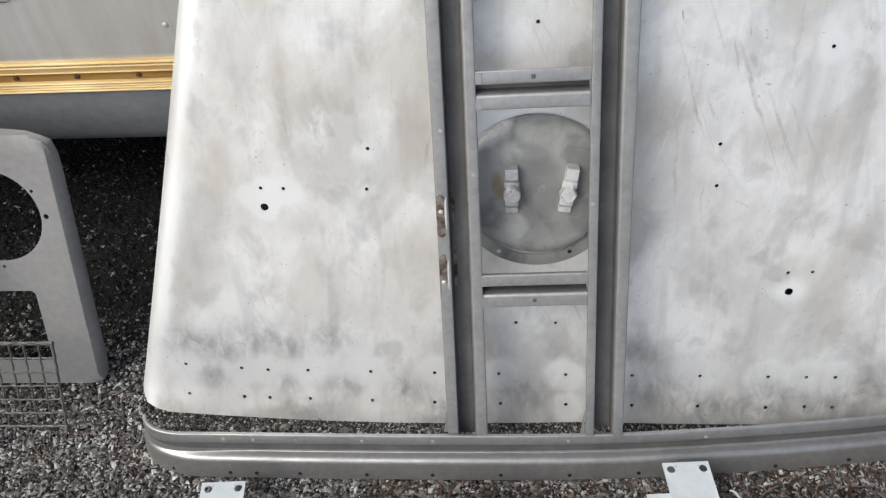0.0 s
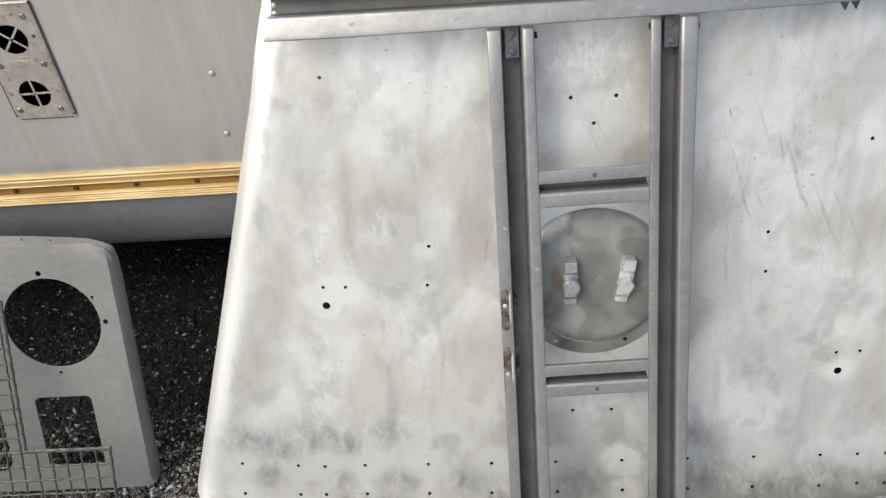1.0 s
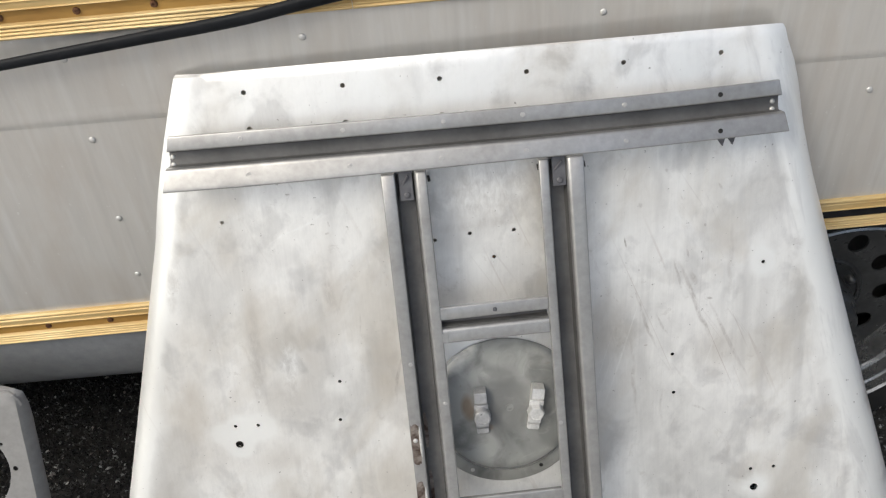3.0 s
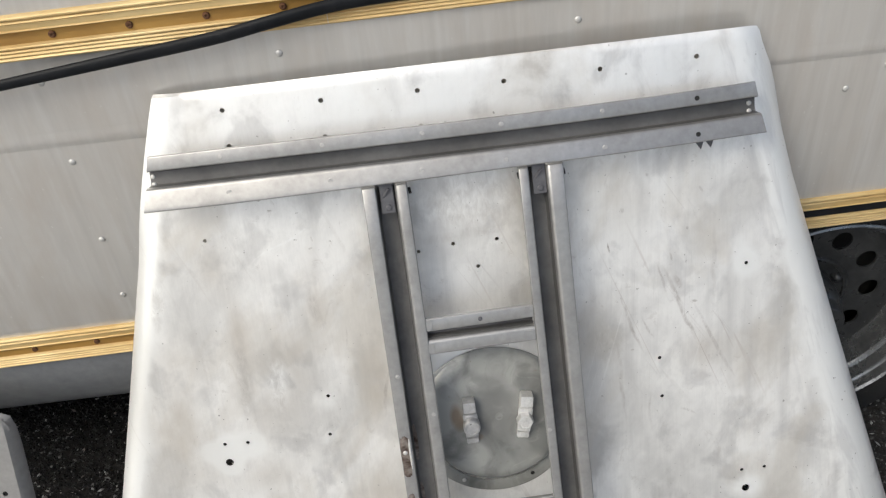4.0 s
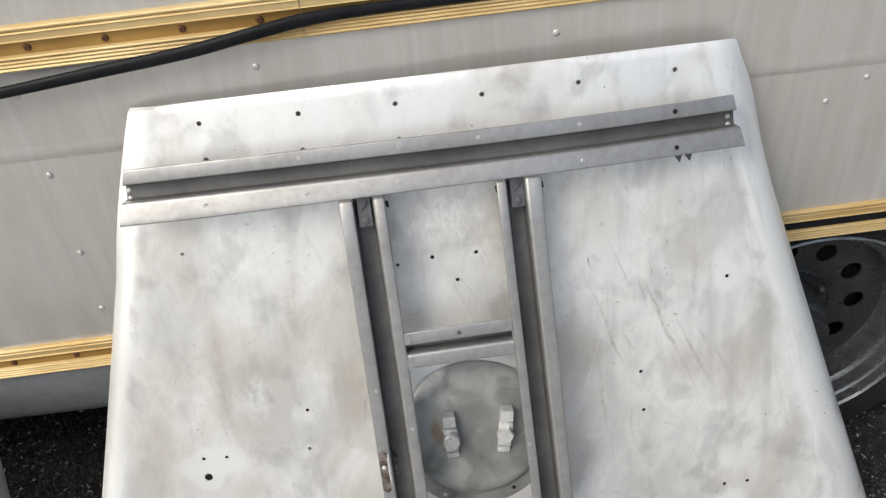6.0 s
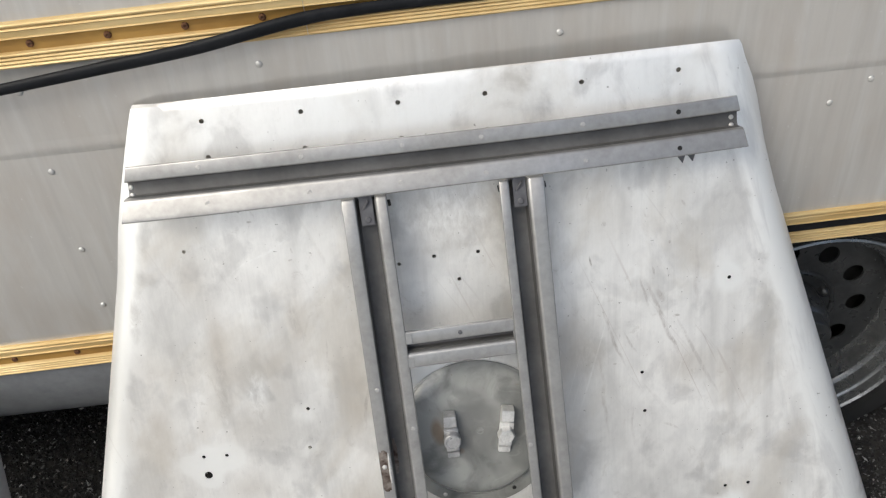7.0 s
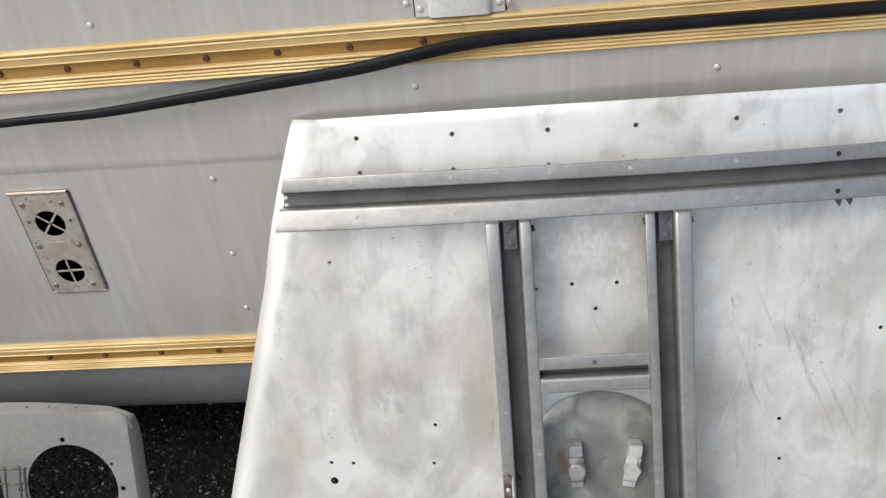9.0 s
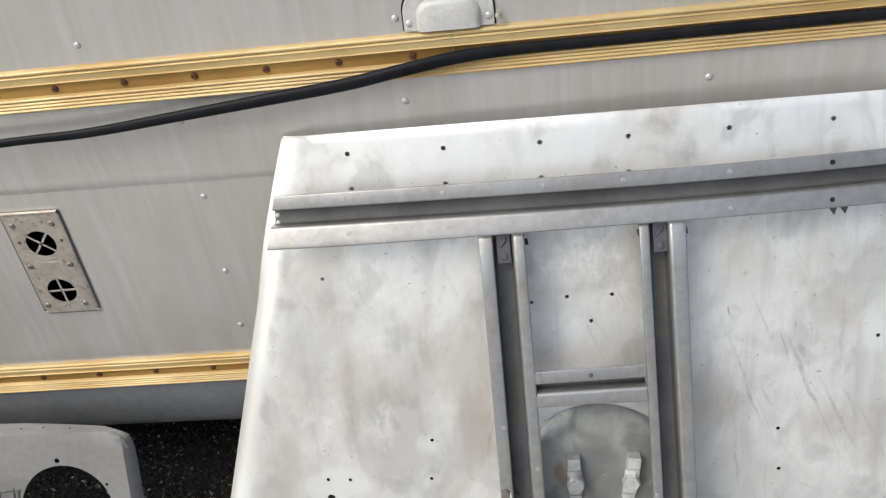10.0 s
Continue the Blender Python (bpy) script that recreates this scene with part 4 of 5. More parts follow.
part("hub_dimple", lathe([(0.0065, 0.0), (0.0062, 0.0012), (0.0045, 0.0014), (0.0040, 0.0005), (0, 0.0004)], 16, pose(0.006, 0.018, 0.0222)), HATCH, hatch, "faint pressed dimple", True)
dots("rivet", BRIGHT_DATA, hatch, [(-0.0575, -0.1015, 0.003)])
dots("drilled_hole", HOLE_DATA, hatch, [(0.0535, -0.1005, 0.0036)])


def clamp(u, v, turn, metal, facets):
    prof = rounded([(-0.039, 0.020), (-0.039, 0.029), (-0.029, 0.029), (-0.025, 0.034), (0.014, 0.033), (0.020, 0.041), (0.037, 0.040), (0.038, 0.020)], 0.0016)
    ws = {-1: 0.0104, 1: 0.0096}
    side = [[(s * ws[s] * (0.92 + 0.30 * math.exp(-((p.x + 0.003) / 0.016) ** 2)), p.x, p.y) for p in prof] for s in (-1, 1)]
    b2 = loft([[a for a in row] for row in side])
    n = len(prof)
    b2.verts.ensure_lookup_table()
    for row in (range(n), range(n, 2 * n)):
        b2.faces.new([b2.verts[i] for i in row])
    bmesh.ops.recalc_face_normals(b2, faces=b2.faces)
    bmesh.ops.bevel(b2, geom=[e for e in b2.edges if abs(e.verts[0].co.x) > 0.008 and e.verts[0].co.x * e.verts[1].co.x > 0], offset=0.0012, segments=2, affect="EDGES")
    m = pose(u, v, 0, 0, 0, turn)
    bmesh.ops.transform(b2, matrix=m, verts=b2.verts)
    part("clamp", b2, metal, hatch, "cast metal clamp")
    part("clamp_bolt", lathe([(0.0130, 0.030), (0.0130, 0.0445), (0.0118, 0.0470), (0.0095, 0.0472), (0.0088, 0.0462), (0, 0.0464)], facets, pose(u + 0.010 * math.sin(radians(turn)), v - 0.003, 0, 0, 0, 0)), metal, hatch, "clamp bolt head")


clamp(-0.0380, 0.0175, 1, CAST_SHADED, 24)
clamp(0.0460, 0.0185, -8, CAST_LIT, 6)


# ---- hat-channel frame standing before the sheet ----
rack = thing("channel_frame", pose(-0.0028, -0.4525, 0.0401, 65.37, 0, -1.48), "dull aluminium hat-channel ladder frame leaning on the panel", "metal frame")


def rolled_hat(left, g0, g1, right, depth, lip=0.006):
    """Hat profile with a crisp first groove edge and a broad rolled second one."""
    soft = 0.0052
    a = rounded([(left, -lip), (left, 0), (g0, 0), (g0 + 0.0012, -depth), (g1 - 0.006, -depth)], 0.0014, 3)[:-1]
    b = [Vector((g1 - 0.0015, -depth)), Vector((g1 - 0.0008, -depth * 0.55))]
    b += [Vector((g1 + soft * (1 - math.cos(q)), -soft * (1 - math.sin(q)))) for q in [radians(90 * i / 6) for i in range(7)]]
    return a + b + rounded([(right - 0.006, 0), (right, 0), (right, -lip)], 0.0014, 3)


def rail(u0, v0, u1, v1, foot, head, n=12, tuck=True, bow=0.006):
    rows = []
    for i in range(n + 1):
        t = i / n
        c = Vector((u0 + (u1 - u0) * t, v0 + (v1 - v0) * t))
        d = Vector((u1 - u0, v1 - v0)).normalized()
        s = Vector((d.y, -d.x))
        sag = -bow * math.sin(math.pi * t)
        prof = [a.lerp(b, t) for a, b in zip(foot, head)]
        rows.append([(c.x + s.x * p.x, c.y + s.y * p.x, p.y + sag) for p in prof])
    if tuck:
        last = [Vector(p) for p in rows[-1]]
        d3 = Vector((u1 - u0, v1 - v0, 0)).normalized()
        rows.append([p + d3 * 0.004 + Vector((0, 0, -0.002 if p.z > -0.01 else 0)) for p in last])
        rows.append([p + d3 * 0.006 + Vector((0, 0, -0.009 if p.z > -0.01 else 0)) for p in last])
    return loft(rows)


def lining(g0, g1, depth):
    """Both walls and the floor of a groove, coloured as its shade, just proud of the metal."""
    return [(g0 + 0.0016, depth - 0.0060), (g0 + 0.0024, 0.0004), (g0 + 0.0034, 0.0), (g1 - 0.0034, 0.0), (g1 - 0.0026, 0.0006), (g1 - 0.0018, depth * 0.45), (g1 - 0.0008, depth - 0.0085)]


def groove_floor(u0, v0, u1, v1, foot, head, depth):
    s = Vector((v1 - v0, -(u1 - u0))).normalized()
    rows = []
    for i in range(13):
        t = i / 12
        u, v, z = u0 + (u1 - u0) * t, v0 + (v1 - v0) * t, -depth + 0.0012 - 0.006 * math.sin(math.pi * t)
        a, b = (foot[k] + (head[k] - foot[k]) * t for k in (1, 2))
        rows.append([(u + s.x * x, v + s.y * x, z + h) for x, h in lining(a, b, depth)])
    return loft(rows)


RAILS = (((-0.0668, 0.008, -0.0845, 0.812), (-0.0275, -0.0112, 0.0172, 0.0360), (-0.0300, -0.0122, 0.0155, 0.0315)),
         ((0.1545, 0.027, 0.1310, 0.818), (-0.0272, -0.0147, 0.0145, 0.0305), (-0.0285, -0.0162, 0.0098, 0.0325)))
for (u0, v0, u1, v1), foot, head in RAILS:
    r1 = thick(part("rail", rail(u0, v0, u1, v1, rolled_hat(*foot, 0.030), rolled_hat(*head, 0.030)), CHANNEL, rack, "dull aluminium hat-channel rail", True), 0.0014, 0.0)
    part("groove_face", groove_floor(u0, v0, u1, v1, foot, head, 0.030), GROOVE_SHADE, r1, "groove face darkened with painted shade")

for v, tilt, u0, u1 in ((0.5902, 0.0062, -0.0500, 0.1080), (0.2834, 0.0072, -0.0430, 0.1180)):
    bar = rolled_hat(-0.0266, -0.0088, 0.0052, 0.0264, 0.022)
    cm = thick(part("cross_member", rail(u0, v, u1, v + tilt, bar, bar, 4, False, 0.0), CHANNEL, rack, "short aluminium cross member", True), 0.0014, 0.0)
    cm.location.z = -0.0065
    part("groove_face", loft([[(u, v + tilt * k - x, -0.0208 + h) for x, h in lining(-0.0088, 0.0052, 0.022)] for u, k in ((u0, 0), ((u0 + u1) / 2, 0.5), (u1, 1))]), GROOVE_SHADE, cm, "groove face darkened with painted shade")
    for e in (-1, 1):
        uu = u0 + 0.006 if e < 0 else u1 - 0.006
        for mid, wide in ((0.0177, 0.0160), (-0.0185, 0.0145)):
            part("end_tab", box((0.012, wide, 0.0014), (uu, v + mid + (0 if e < 0 else tilt), 0.0014), 0.0004), CHANNEL, cm)


def arc_channel(path, half, prof, fade):
    """Sweeps a profile along a path of (point, outward, up); fade flattens its groove."""
    return loft([[Vector(p) + Vector(up) * q.x + Vector(out) * q.y * (k if abs(q.x) < half - 0.003 else 1.0) for q in prof] for (p, out, up), k in zip(path, fade)])


# top channel: its ends bow back towards the sheet, its lower flange is sprung outwards
def ch_mid(u):
    return 0.853 + 0.0155 * (u + 0.407) + 0.032 * max(0.0, u - 0.05) ** 2


def ch_back(u):
    return 0.004 - 0.012 * max(0.0, -u / 0.4) ** 2 - 0.016 * max(0.0, (u - 0.02) / 0.42) ** 2


path = []
for i in range(25):
    u = -0.407 + 0.848 * i / 24
    path.append(((u, ch_mid(u), ch_back(u)), (0, 0, 1), Vector((0.22 if i == 0 else -0.20 if i == 24 else 0, 1, 0))))
top_rows = []
for p, out, up in path:
    low = 0.0350 + 0.0055 * min(max((0.10 - p[0]) / 0.40, 0.0), 1.0)
    top_rows.append([Vector(p) - Vector(up) * q.x + Vector(out) * (q.y + 0.15 * max(0.0, q.x - 0.0135)) for q in rolled_hat(-0.0345, -0.0152, 0.0095, low, 0.022)])
top_ch = thick(part("top_channel", loft(top_rows), CHANNEL, rack, "bowed aluminium top channel", True), 0.0014, 0.0)
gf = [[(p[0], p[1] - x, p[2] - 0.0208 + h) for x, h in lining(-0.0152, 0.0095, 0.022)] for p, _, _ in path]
part("groove_face", loft(gf), GROOVE_SHADE, top_ch, "groove face darkened with painted shade")
for u, v in ((0.357, 0.826), (0.371, 0.827)):
    tooth = loft([[(u - 0.006, v + 0.006, -0.020), (u + 0.006, v + 0.006, -0.020), (u + 0.003, v - 0.006, -0.022)], [(u - 0.006, v + 0.006, -0.016), (u + 0.006, v + 0.006, -0.016), (u + 0.003, v - 0.006, -0.019)]], True)
    part("torn_tab", tooth, BRACKET, top_ch, "small torn metal tooth")

# bottom channel: straight front, wrapping back round the left corner, bowed to the right
inv = rack.matrix_world.inverted()
line = []
for i in range(13):
    a = radians(76) * (1 - i / 12)
    line.append(Vector((-0.500 - 0.126 * math.sin(a) ** 0.74, -0.3830 - 0.0755 * math.cos(a) ** 0.74, 0)))
for i in range(1, 31):
    u = -0.500 + 1.265 * i / 30
    line.append(Vector((u, -0.4585 - 0.0040 * math.sin(math.pi * min(1, (u + 0.50) / 0.85)) + 0.102 * max(0, u - 0.05) ** 2, 0)))
path, fade = [], []
for i, p in enumerate(line):
    d = (line[min(i + 1, len(line) - 1)] - line[max(i - 1, 0)]).normalized()
    out = Vector((d.y, -d.x, 0))
    wrap = min(max((p.x + 0.52) / -0.10, 0.0), 1.0)
    lean = radians(24.5 - 11.0 * wrap)
    fade.append(1.0 - 0.75 * min(max((p.x + 0.43) / -0.17, 0.0), 1.0) ** 1.3)
    up = Vector((0, 0, 1)) * math.cos(lean) - out * math.sin(lean)
    face = out * math.cos(lean) + Vector((0, 0, 1)) * math.sin(lean)
    q = p + Vector((0, -0.002, 0.0255))
    path.append((inv @ q, inv.to_3x3() @ face, inv.to_3x3() @ up))
pressed = rounded([(0.045, -0.005), (0.045, 0), (0.0275, 0), (0.0265, -0.012), (0.006, -0.014)], 0.0026, 4)[:-1]
pressed += rounded([(0.006, -0.014), (0.0015, -0.0140), (-0.0060, 0.0010), (-0.045, -0.001), (-0.045, -0.006)], 0.0085, 6)
bot = thick(part("bottom_channel", arc_channel(path, 0.045, pressed, fade), CHANNEL, rack, "bowed aluminium bottom channel wrapping round the corner", True), 0.0014, 0.0)
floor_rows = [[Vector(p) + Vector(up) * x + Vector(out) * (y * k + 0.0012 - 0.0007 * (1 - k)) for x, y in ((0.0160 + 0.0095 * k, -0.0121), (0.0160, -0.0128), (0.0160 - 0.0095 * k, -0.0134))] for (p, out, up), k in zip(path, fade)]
part("groove_face", loft(floor_rows), GROOVE_SHADE, bot, "groove face darkened with painted shade", True)
for u, i in ((-0.0662, 0), (0.1537, 1)):
    part("gusset", loft([[(u - 0.036, 0.026, -0.004), (u - 0.030, 0.075, -0.004), (u - 0.028, 0.026, -0.004)], [(u - 0.036, 0.026, -0.0055), (u - 0.030, 0.075, -0.0055), (u - 0.028, 0.026, -0.0055)]], True), CHANNEL, rack)

for u, v, tilt in ((-0.0815, 0.798, 1.2), (0.1305, 0.804, 1.6)):
    bk = part("corner_bracket", box((0.0185, 0.042, 0.002), (0, 0, 0), 0.0006, pose(0, 0, 0, 0, 0, tilt)), BRACKET, rack, "dark galvanised angle bracket")
    bk.location = (u, v, -0.0085)
    part("rivet", lathe([(0.0045, 0.001), (0.0045, 0.0022), (0.003, 0.003), (0, 0.003)], 12, pose(0.0008, -0.013, 0)), BRACKET, bk)
    part("screw_tail", box((0.003, 0.016, 0.003), (-0.001, 0.008, 0.003), 0.0008, pose(0, 0, 0, 15, 0, -35)), BRACKET, bk)

for u, v in ((-0.0498, 0.806), (0.1025, 0.811), (0.1648, 0.811)):
    part("end_lug", box((0.0042, 0.009, 0.003), (u, v, -0.008), 0.0008, pose(0, 0, 0, 0, 0, 8)), BLACK, rack, "small dark lug at the rail's end")

# rusty torch scars along the left rail: stained flange, bright bead on the groove's edge, a stud, rust in the groove
def blotch(u0, u1, v0, v1, z, seed, step=0.003):
    """A thin patch with a ragged outline."""
    uc, vc, n = (u0 + u1) / 2, (v0 + v1) / 2, 26
    edge = []
    for i in range(n):
        a = 2 * math.pi * i / n
        k = 1.0 + 0.22 * noise.noise((math.cos(a) * 2.2, math.sin(a) * 2.2, seed))
        cx, sy = abs(math.cos(a)) ** 0.6 * (1 if math.cos(a) > 0 else -1), abs(math.sin(a)) ** 0.6 * (1 if math.sin(a) > 0 else -1)
        edge.append((min(max(uc + cx * k * (u1 - u0) / 2, u0), u1), vc + sy * k * (v1 - v0) / 2))
    return plate(edge, [], step, lambda a, v: Vector((a - 0.0215 * (v - vc), v, z)))


for v0, v1, stud, seed in ((0.374, 0.440, 0.414, 1.0), (0.270, 0.345, 0.300, 5.0)):
    vm = (v0 + v1) / 2
    uc = -0.0668 - 0.0220 * vm
    scar = part("torch_scar", blotch(uc - 0.0290, uc - 0.0150, v0, v1, -0.0047, seed), SCAR, rack, "rust-stained torch scar on the flange")
    part("groove_rust", blotch(uc - 0.0125, uc - 0.0035, v0 + 0.012, v1 + 0.004, -0.0337, seed + 2), SCAR, scar, "rust run into the groove")
    part("weld_bead", lathe([(0.0018, -0.0015), (0.0017, 0.0006), (0.0009, 0.0014), (0, 0.0015)], 10, Matrix.Translation((uc - 0.0150, vm + 0.004, -0.0052)) @ Matrix.Rotation(radians(1.2), 4, "Z") @ Matrix.Diagonal((1.1, 15.0, 1.0, 1))), RIVET, scar, "pale molten bead", True)
    part("stud", lathe([(0.0036, -0.001), (0.0034, 0.0012), (0.0018, 0.0022), (0, 0.0023)], 10, Matrix.Translation((uc - 0.0225, stud, -0.0047))), RIVET, scar, "bright stud", True)

dots("rivet", STUD_DATA, rack, [(-0.096, 0.535, -0.0045), (-0.053, 0.676, -0.0035), (0.119, 0.427, -0.0045), (-0.101, 0.752, -0.0015), (-0.050, 0.47, -0.005), (0.113, 0.70, -0.003), (0.171, 0.25, -0.0045)])
dots("rivet", STUD_DATA, top_ch, [(u, ch_mid(u) + 0.0245, ch_back(u) + 0.0006) for u in (-0.30, -0.16, -0.024, 0.083, 0.221)])
dots("rivet", STUD_DATA, top_ch, [(u, ch_mid(u) - 0.0245, ch_back(u) + 0.0022) for u in (-0.295, -0.155, -0.03, 0.086, 0.222)])
dots("drilled_hole", HOLE_DATA, top_ch, [(u, ch_mid(u) - 0.0245, ch_back(u) + 0.0026) for u in (0.352,)] + [(0.352, ch_mid(0.352) + 0.0245, ch_back(0.352) + 0.0010)])
dots("rivet", BRIGHT_DATA, top_ch, [(u, ch_mid(u) + d, ch_back(u) - 0.0205) for u in (-0.4030, 0.4325) for d in (-0.006, 0.005)])
dots("drilled_hole", DARK_DATA, rack, [(0.031, 0.611, -0.004), (0.040, 0.271, -0.0045)])


def along(u):
    """A place on the bottom channel at the given run, with its face."""
    best = min(path[6:], key=lambda q: abs(q[0].x - u))
    return best


for u in (-0.563, -0.464, -0.419, -0.345, -0.232, -0.122, -0.009, 0.104, 0.217, 0.33, 0.44, 0.50, 0.56):
    p, face, up = along(u)
    q = Vector(p) + Vector(up) * -0.034 + Vector(face) * 0.0008
    ob = part("drilled_hole", HOLE_DATA, None, bot)
    ob.location = (u, q.y, q.z)
for u in (-0.467, -0.4175, -0.347, -0.236, -0.12, -0.009, 0.1, 0.211, 0.32, 0.42, 0.50):
    p, face, up = along(u)
    q = Vector(p) + Vector(up) * 0.034 + Vector(face) * 0.0006
    ob = part("rivet", STUD_DATA, None, bot)
    ob.location = (u, q.y, q.z)


# ---- grey painted panel with round and square openings ----
side = thing("painted_panel", pose(0, -0.2923, 0, 65.88), "grey painted steel panel with cut-outs leaning under the trailer", "steel panel")


def side_shape(a, v):
    edge_r, edge_t = -0.752, 0.4625 - 0.10 * max(0, a + 0.88)
    r = 0.014
    u, vv, n = a, v, 0.0
    s = a - edge_r
    if s > 0:
        q = min(s / r, 1.45)
        u, n = edge_r + r * math.sin(q), n - r * (1 - math.cos(q)) - max(0, s - 1.45 * r)
    s = v - edge_t
    if s > 0:
        q = min(s / r, 1.2)
        vv, n = edge_t + r * math.sin(q) + 0.35 * max(0, s - 1.2 * r), n - r * (1 - math.cos(q)) - 0.9 * max(0, s - 1.2 * r)
    return Vector((u, vv, n))


def round_rect(x0, y0, x1, y1, r, n=5, skew=0.0):
    out = []
    for cx, cy, a0 in ((x1 - r, y1 - r, 0), (x0 + r, y1 - r, 90), (x0 + r, y0 + r, 180), (x1 - r, y0 + r, 270)):
        out += [(cx + r * math.cos(radians(a0 + 90 * i / n)) + skew * cy, cy + r * math.sin(radians(a0 + 90 * i / n))) for i in range(n + 1)]
    return out


s_out = [(-1.75, -0.010)] + [(-1.7 + 0.05 * i, -0.010) for i in range(19)] + [(-0.760, -0.010), (-0.738, -0.006), (-0.716, 0.002)]
s_out += [(-0.714, 0.04 + 0.04 * i) for i in range(10)] + [(-0.718, 0.430), (-0.732, 0.455), (-0.750, 0.467), (-0.78, 0.479)] + [(-0.82 - 0.05 * i, min(0.493, 0.483 + 0.004 * i)) for i in range(19)]
s_holes = [circle_pts(-0.862, 0.325, 0.0825, 56), round_rect(-0.926, 0.040, -0.824, 0.183, 0.010), round_rect(-1.30, 0.034, -0.992, 0.375, 0.028), round_rect(-1.62, 0.034, -1.40, 0.375, 0.028)]
s_holes += [circle_pts(-0.867, 0.4165, 0.0048, 10), circle_pts(-0.785, 0.3695, 0.003, 8), circle_pts(-0.867, 0.231, 0.003, 8), circle_pts(-0.958, 0.325, 0.0045, 10), circle_pts(-0.7705, 0.3235, 0.0046, 10)]
thick(part("face", plate(s_out, s_holes, 0.017, side_shape), PAINTED, side, "grey painted face with folded edges", True), 0.0016)
dots("drilled_hole", PIN_DATA, side, [side_shape(a, v) + Vector((0, 0.0006, 0.0006)) for a, v in ((-0.838, 0.475), (-0.885, 0.478), (-0.925, 0.478), (-1.01, 0.480))])
# ragged, worn corner where the folded edges meet
torn = [side_shape(a, v) for a, v in ((-0.772, 0.462), (-0.760, 0.459), (-0.750, 0.452), (-0.744, 0.443), (-0.741, 0.432))]
tear = loft([[p + Vector((0, 0, 0.0006)), p + Vector((0.0022 + 0.0008 * (i % 2), 0.0018 - 0.0010 * (i % 2), -0.0012)), p + Vector((0.0040, 0.0022, -0.0055 - 0.0015 * (i % 2)))] for i, p in enumerate(torn)])
thick(part("torn_corner", tear, PAINTED, side, "ragged bent corner of the folded edge"), 0.0012)

# ---- wire mesh off-cut in front of it ----
mesh_at = pose(0, -0.384, -0.012, 62.5)
mesh = thing("wire_mesh", mesh_at, "L-shaped galvanised wire mesh off-cut propped on the painted panel", "wire mesh")
CELL = 0.0258


def wire(p, q, axis, r=0.00125):
    pts = []
    k = max(2, int((Vector(q) - Vector(p)).length / CELL * 2) + 1)
    for i in range(k + 1):
        a = Vector(p).lerp(Vector(q), i / k)
        a.z += 0.0011 * (1 if i % 2 else -1) * (1 if axis else -1)
        pts.append(a)
    return tube(pts, r, 5)


x_right, x_step = -0.783, -0.939
low_top, high_top = 0.165, 0.440
for i in range(30):
    x = x_right - CELL * i
    h = low_top if x > x_step + 0.004 else high_top
    part("wire", wire((x, 0, 0), (x + 0.045 * h, h + 0.004, 0), 1, 0.0026 if i == 0 else 0.0019), WIRE, mesh)
for j in range(17):
    v = 0.0275 * j
    x1 = x_right if v < low_top + 0.01 else x_step + 0.010
    part("wire", wire((-1.55, v, 0), (x1 + 0.002 + 0.045 * v, v, 0), 0, 0.0026 if j in (0, 6, 16) else 0.0019), WIRE, mesh)
part("edge_wire", wire((x_step + 0.018, low_top, 0.001), (x_step + 0.030, high_top, 0.001), 1, 0.0028), WIRE, mesh)
part("edge_wire", wire((x_step + 0.018, low_top + 0.003, 0.001), (x_right + 0.009, low_top + 0.003, 0.001), 0, 0.0028), WIRE, mesh)

# ---- white steel beam in the foreground ----
beam = thing("steel_beam", pose(-0.075, -0.6242, GROUND, 0, 0, 2.85), "white painted steel beam with bolted tabs lying on the gravel", "steel beam")
BT = 0.104
part("body", box((2.6, 0.078, BT), (0.1, 0, BT / 2), 0.004), WHITE, beam, "", True)
arch = [(0.090 * math.cos(math.pi * i / 16), 0.030 + 0.037 * math.sin(math.pi * i / 16) ** 0.8) for i in range(17)]
part("arched_plate", loft([[(x - 0.004, y, z) for x, y in arch] for z in (BT - 0.006, BT - 0.001)], True), WHITE, beam, "arched white plate behind the boss")
part("boss", lathe([(0.0365, BT - 0.002), (0.036, BT + 0.003), (0.033, BT + 0.0045), (0.0275, BT + 0.0045), (0.0265, BT + 0.008), (0.024, BT + 0.0095), (0.0155, BT + 0.009), (0.0128, BT + 0.006), (0.0126, BT + 0.0007), (0.0, BT + 0.0007)], 40, pose(-0.002, -0.002, 0)), WHITE, beam, "round raised boss with a hole", True)
# Flat black in place of the shade down the boss's hole.
part("bore", lathe([(0.0124, BT + 0.0015), (0, BT + 0.0015)], 24, pose(-0.002, -0.002, 0)), BLACK, beam, "black disc for the dark of the bore")


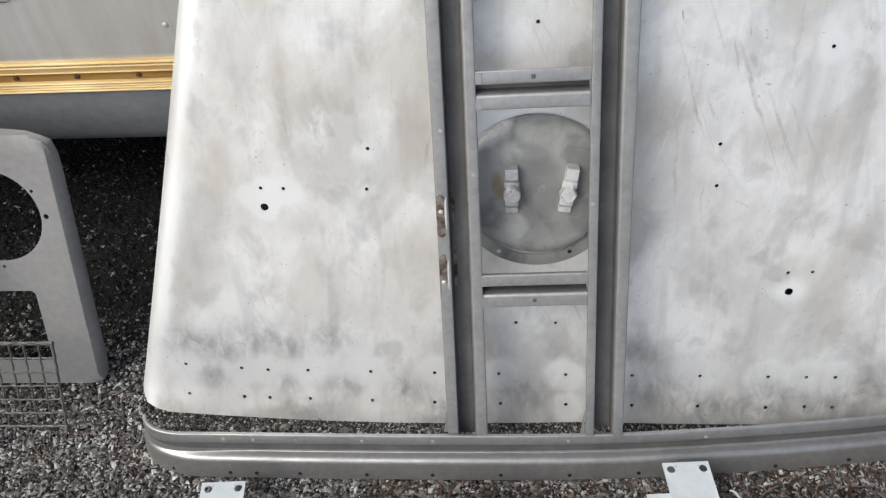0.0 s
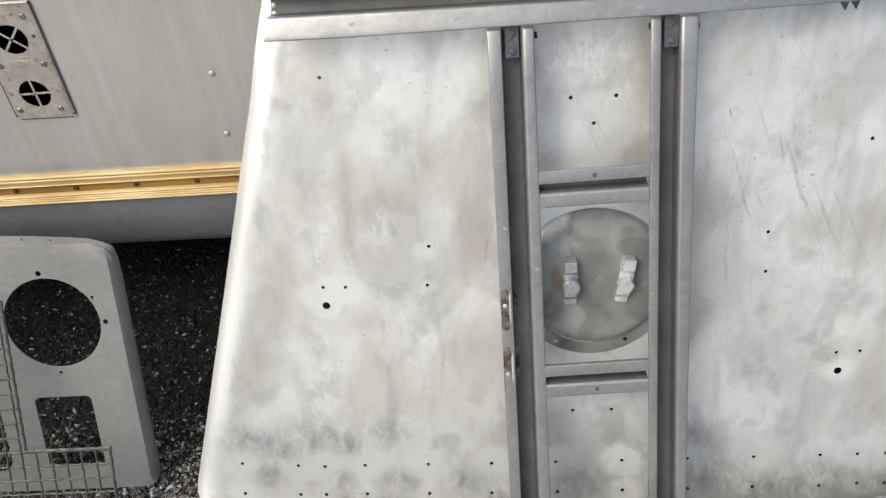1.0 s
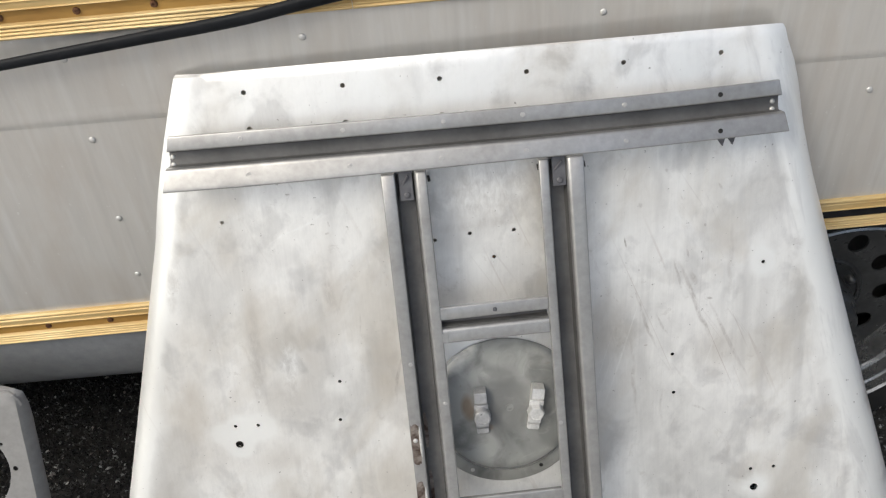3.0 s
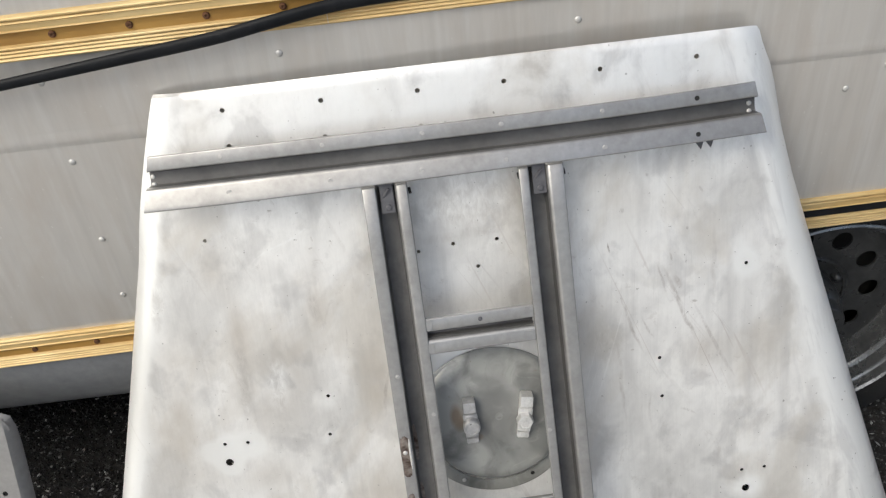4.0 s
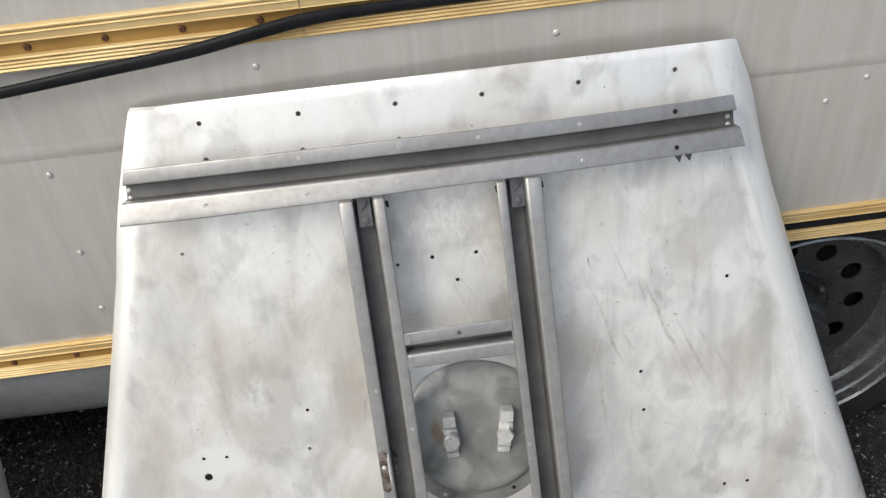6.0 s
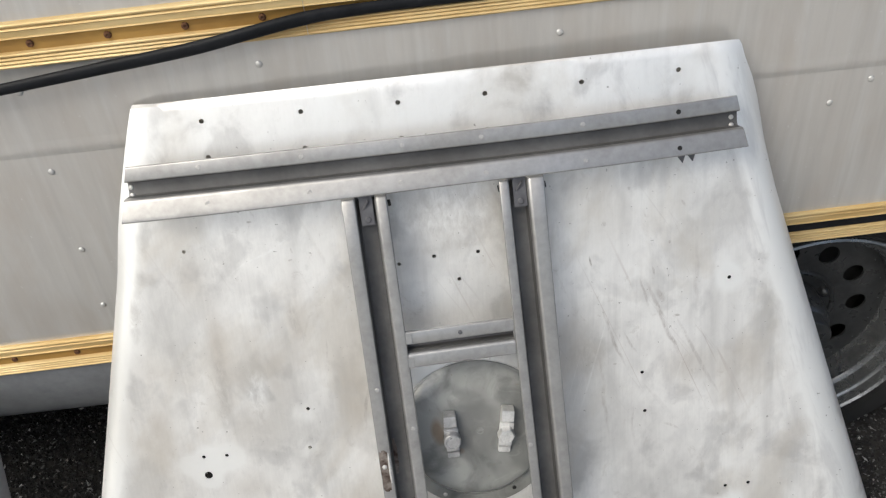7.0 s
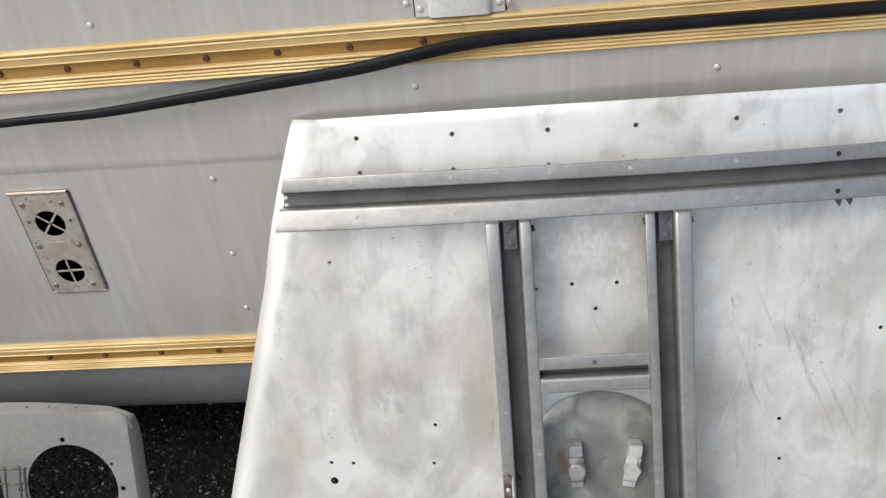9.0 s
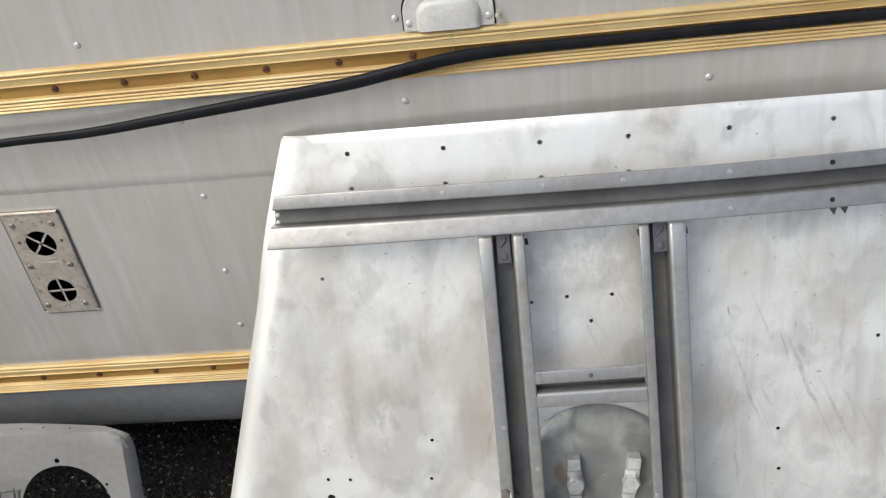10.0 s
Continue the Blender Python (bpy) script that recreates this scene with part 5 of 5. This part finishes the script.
def tab(x, w, foot):
    ox = -0.5 * w
    flat = [(ox - 0.012, 0.0), (ox + 0.002, 0.016), (ox, 0.084), (ox + w, 0.084), (ox + w + 0.002, 0.016), (ox + w + 0.018, 0.0)]
    hs = [circle_pts(ox + 0.012, 0.072, 0.0066, 12), circle_pts(ox + w - 0.010, 0.072, 0.0066, 12)]
    ob = thick(part("tab", plate(flat, hs, 0.012, lambda a, v: Vector((a, v, 0.010 * math.cos(min(v, 0.03) / 0.03 * math.pi / 2 + math.pi / 2) - 0.1 * max(0, v - 0.03)))), WHITE, beam, "white steel tab with two bolt holes"), 0.003)
    ob.location = (x, 0.036, BT - 0.006)
    f2 = plate([(0, 0), (0.036, 0), (0.036, 0.029), (0, 0.029)], [circle_pts(0.016, 0.017, 0.0062, 12)], 0.02, lambda a, v: Vector((a, v, 0)))
    ob2 = thick(part("foot_tab", f2, WHITE, beam, "small drilled foot"), 0.003)
    ob2.location = (x + foot, 0.0385, BT - 0.014)
    return ob


sliver = loft([[(0.410 + 0.012 * math.sin(a), 0.052 + 0.030 * math.cos(a) - 0.015, BT - 0.012 + 0.010 * a), (0.4135 + 0.012 * math.sin(a), 0.052 + 0.030 * math.cos(a) - 0.013, BT - 0.013 + 0.010 * a)] for a in (0.2, 0.5, 0.8, 1.1, 1.4)])
thick(part("peeled_sliver", sliver, WHITE, beam, "curled sliver of white paint"), 0.0008)
tab(-0.3735, 0.070, 0.026)
tab(0.358, 0.072, -0.070)


# ---- loose gravel and bark ----
def scatter(name, material, count, spread, size, label, category, flat=0.7, long=1.0, seed=1, lift=0.0, thin=None):
    """Many irregular chips in one mesh."""
    rng = np.random.default_rng(seed)
    base = np.array([[1, 0, 0], [-1, 0, 0], [0, 1, 0], [0, -1, 0], [0, 0, 1], [0, 0, -1], [0.62, 0.62, 0.3], [-0.62, 0.55, -0.3]], float)
    tris = np.array([[0, 6, 4], [6, 2, 4], [2, 1, 4], [1, 3, 4], [3, 0, 4], [0, 5, 6], [6, 5, 2], [2, 5, 7], [7, 5, 1], [2, 7, 1], [1, 5, 3], [3, 5, 0]])
    x0, x1, y0, y1 = spread
    if thin:  # sparser towards the back, so the bare dark ground stands in for shade
        lot = rng.uniform(y0, y1, count)
        keep = 1.0 - (1.0 - thin[2]) * np.clip((lot - thin[0]) / (thin[1] - thin[0]), 0.0, 1.0)
        lot = lot[rng.uniform(0, 1, count) < keep]
        count = len(lot)
    pos = np.stack([rng.uniform(x0, x1, count), lot if thin else rng.uniform(y0, y1, count), np.full(count, GROUND + lift)], 1)
    s = np.minimum(rng.lognormal(math.log(size), 0.44, count), size * 2.3)
    near = (np.abs(pos[:, 1] + 0.3760 + 0.0259 * pos[:, 0]) < 0.012) & (pos[:, 0] > -0.66) & (pos[:, 0] < 0.78)
    s[near] = np.minimum(s[near], size * 0.9)
    pos[near, 2] -= 0.0036
    pos[:, 2] += s * flat * 0.35 + rng.uniform(-0.002, 0.003, count)
    v = base[None] * rng.uniform(0.6, 1.25, (count, 8, 3))
    v *= np.stack([s * long, s * rng.uniform(0.6, 1.0, count), s * flat * rng.uniform(0.6, 1.1, count)], 1)[:, None]
    q = rng.normal(size=(count, 4)) * np.array([1.0, 0.28, 0.28, 1.0])
    q /= np.linalg.norm(q, axis=1, keepdims=True)
    w, a, b, c = q.T
    rot = np.stack([1 - 2 * (b * b + c * c), 2 * (a * b - c * w), 2 * (a * c + b * w), 2 * (a * b + c * w), 1 - 2 * (a * a + c * c), 2 * (b * c - a * w), 2 * (a * c - b * w), 2 * (b * c + a * w), 1 - 2 * (a * a + b * b)], 1).reshape(-1, 3, 3)
    v = np.einsum("nij,nkj->nki", rot, v) + pos[:, None]
    f = (tris[None] + 8 * np.arange(count)[:, None, None]).reshape(-1, 3)
    me = bpy.data.meshes.new(name)
    me.from_pydata(v.reshape(-1, 3).tolist(), [], f.tolist())
    me.materials.append(material)
    return tagged(new(name, me), label, category, "", "stuff")


scatter("gravel", STONES, 300000, (-1.34, 1.05, -0.70, 0.70), 0.0027, "grey crushed gravel with a few pale and reddish stones, thinned out under the trailer to deepen the shade", "gravel", 0.62, 1.35, 3, thin=(-0.38, -0.10, 0.05))
# Near-black grit added here to paint the trailer's shade on the ground.
scatter("shade_grit", SHADE_GRIT, 120000, (-1.34, 1.05, -0.24, 0.70), 0.0023, "fine grit darkened to paint the shade under the trailer", "grit", 0.7, 1.2, 9)
scatter("bark_litter", BARK, 2400, (-1.15, -0.25, -0.60, -0.30), 0.0015, "brown twig and bark bits among the gravel", "litter", 0.6, 4.0, 6, 0.003)
scatter("bark_litter", BARK, 3200, (-0.25, 0.95, -0.58, -0.44), 0.0018, "brown bark and twig litter on the gravel", "litter", 0.6, 4.2, 5, 0.004)


# ---- single chips and twigs that lie on the gravel ----
CHIP = mottled("dry pale wood", (0.46, 0.39, 0.32), (0.30, 0.235, 0.185), 0.8, 0.0, 60.0, 300.0, relief=0.3)
TWIG = mottled("dry twig bark", (0.34, 0.25, 0.18), (0.19, 0.13, 0.09), 0.85, 0.0, 60.0, 300.0, relief=0.3)


def wood_chip(x, y, turn, long, wide, seed):
    """A thin split chip with a ragged outline."""
    edge = []
    for i in range(14):
        a = 2 * math.pi * i / 14
        k = 1.0 + 0.35 * noise.noise((math.cos(a) * 1.7, math.sin(a) * 1.7, seed))
        edge.append((long * math.cos(a) * k, wide * math.sin(a) * k))
    bm = plate(edge, [], wide * 0.7, lambda a, v: Vector((a, v, 0.0016 + 4.0 * v * v + 0.0008 * noise.noise((a * 90, v * 90, seed)))))
    ob = thick(part("wood_chip", bm, CHIP, None, "", True), 0.0016)
    ob.matrix_world = pose(x, y, GROUND + 0.0075, 5, -4, turn)
    return tagged(ob, "pale dry splinter of wood lying on the gravel", "wood chip", "loose chips on the gravel")


def twig(x, y, turn, long, bend):
    pts = [(long * (t - 0.5), bend * math.sin(math.pi * t), 0.0015 * math.sin(7 * t)) for t in [i / 8 for i in range(9)]]
    ob = part("twig", tube(pts, 0.0011, 6, 1.0, lambda p: 0.0012 - 0.010 * abs(p.x) * 0.03), TWIG, None, "", True)
    ob.matrix_world = pose(x, y, GROUND + 0.0085, 0, 3, turn)
    return tagged(ob, "thin dry brown twig lying on the gravel", "twig", "twigs on the gravel")


for i, (x, y, turn, long, wide) in enumerate(((0.140, -0.545, 65, 0.011, 0.0065), (0.030, -0.560, -40, 0.012, 0.006), (0.092, -0.568, 10, 0.009, 0.006), (-0.215, -0.545, 30, 0.010, 0.006), (0.062, -0.535, 80, 0.009, 0.005), (-0.060, -0.548, 20, 0.008, 0.005))):
    wood_chip(x, y, turn, long, wide, 1.7 * i)
for x, y, turn, long, bend in ((0.420, -0.505, 40, 0.050, 0.006), (0.462, -0.512, -25, 0.044, -0.005), (0.500, -0.500, 70, 0.038, 0.004), (0.545, -0.495, 15, 0.046, 0.006), (-0.010, -0.555, 100, 0.034, 0.003), (0.070, -0.550, -60, 0.036, 0.004)):
    twig(x, y, turn, long, bend)
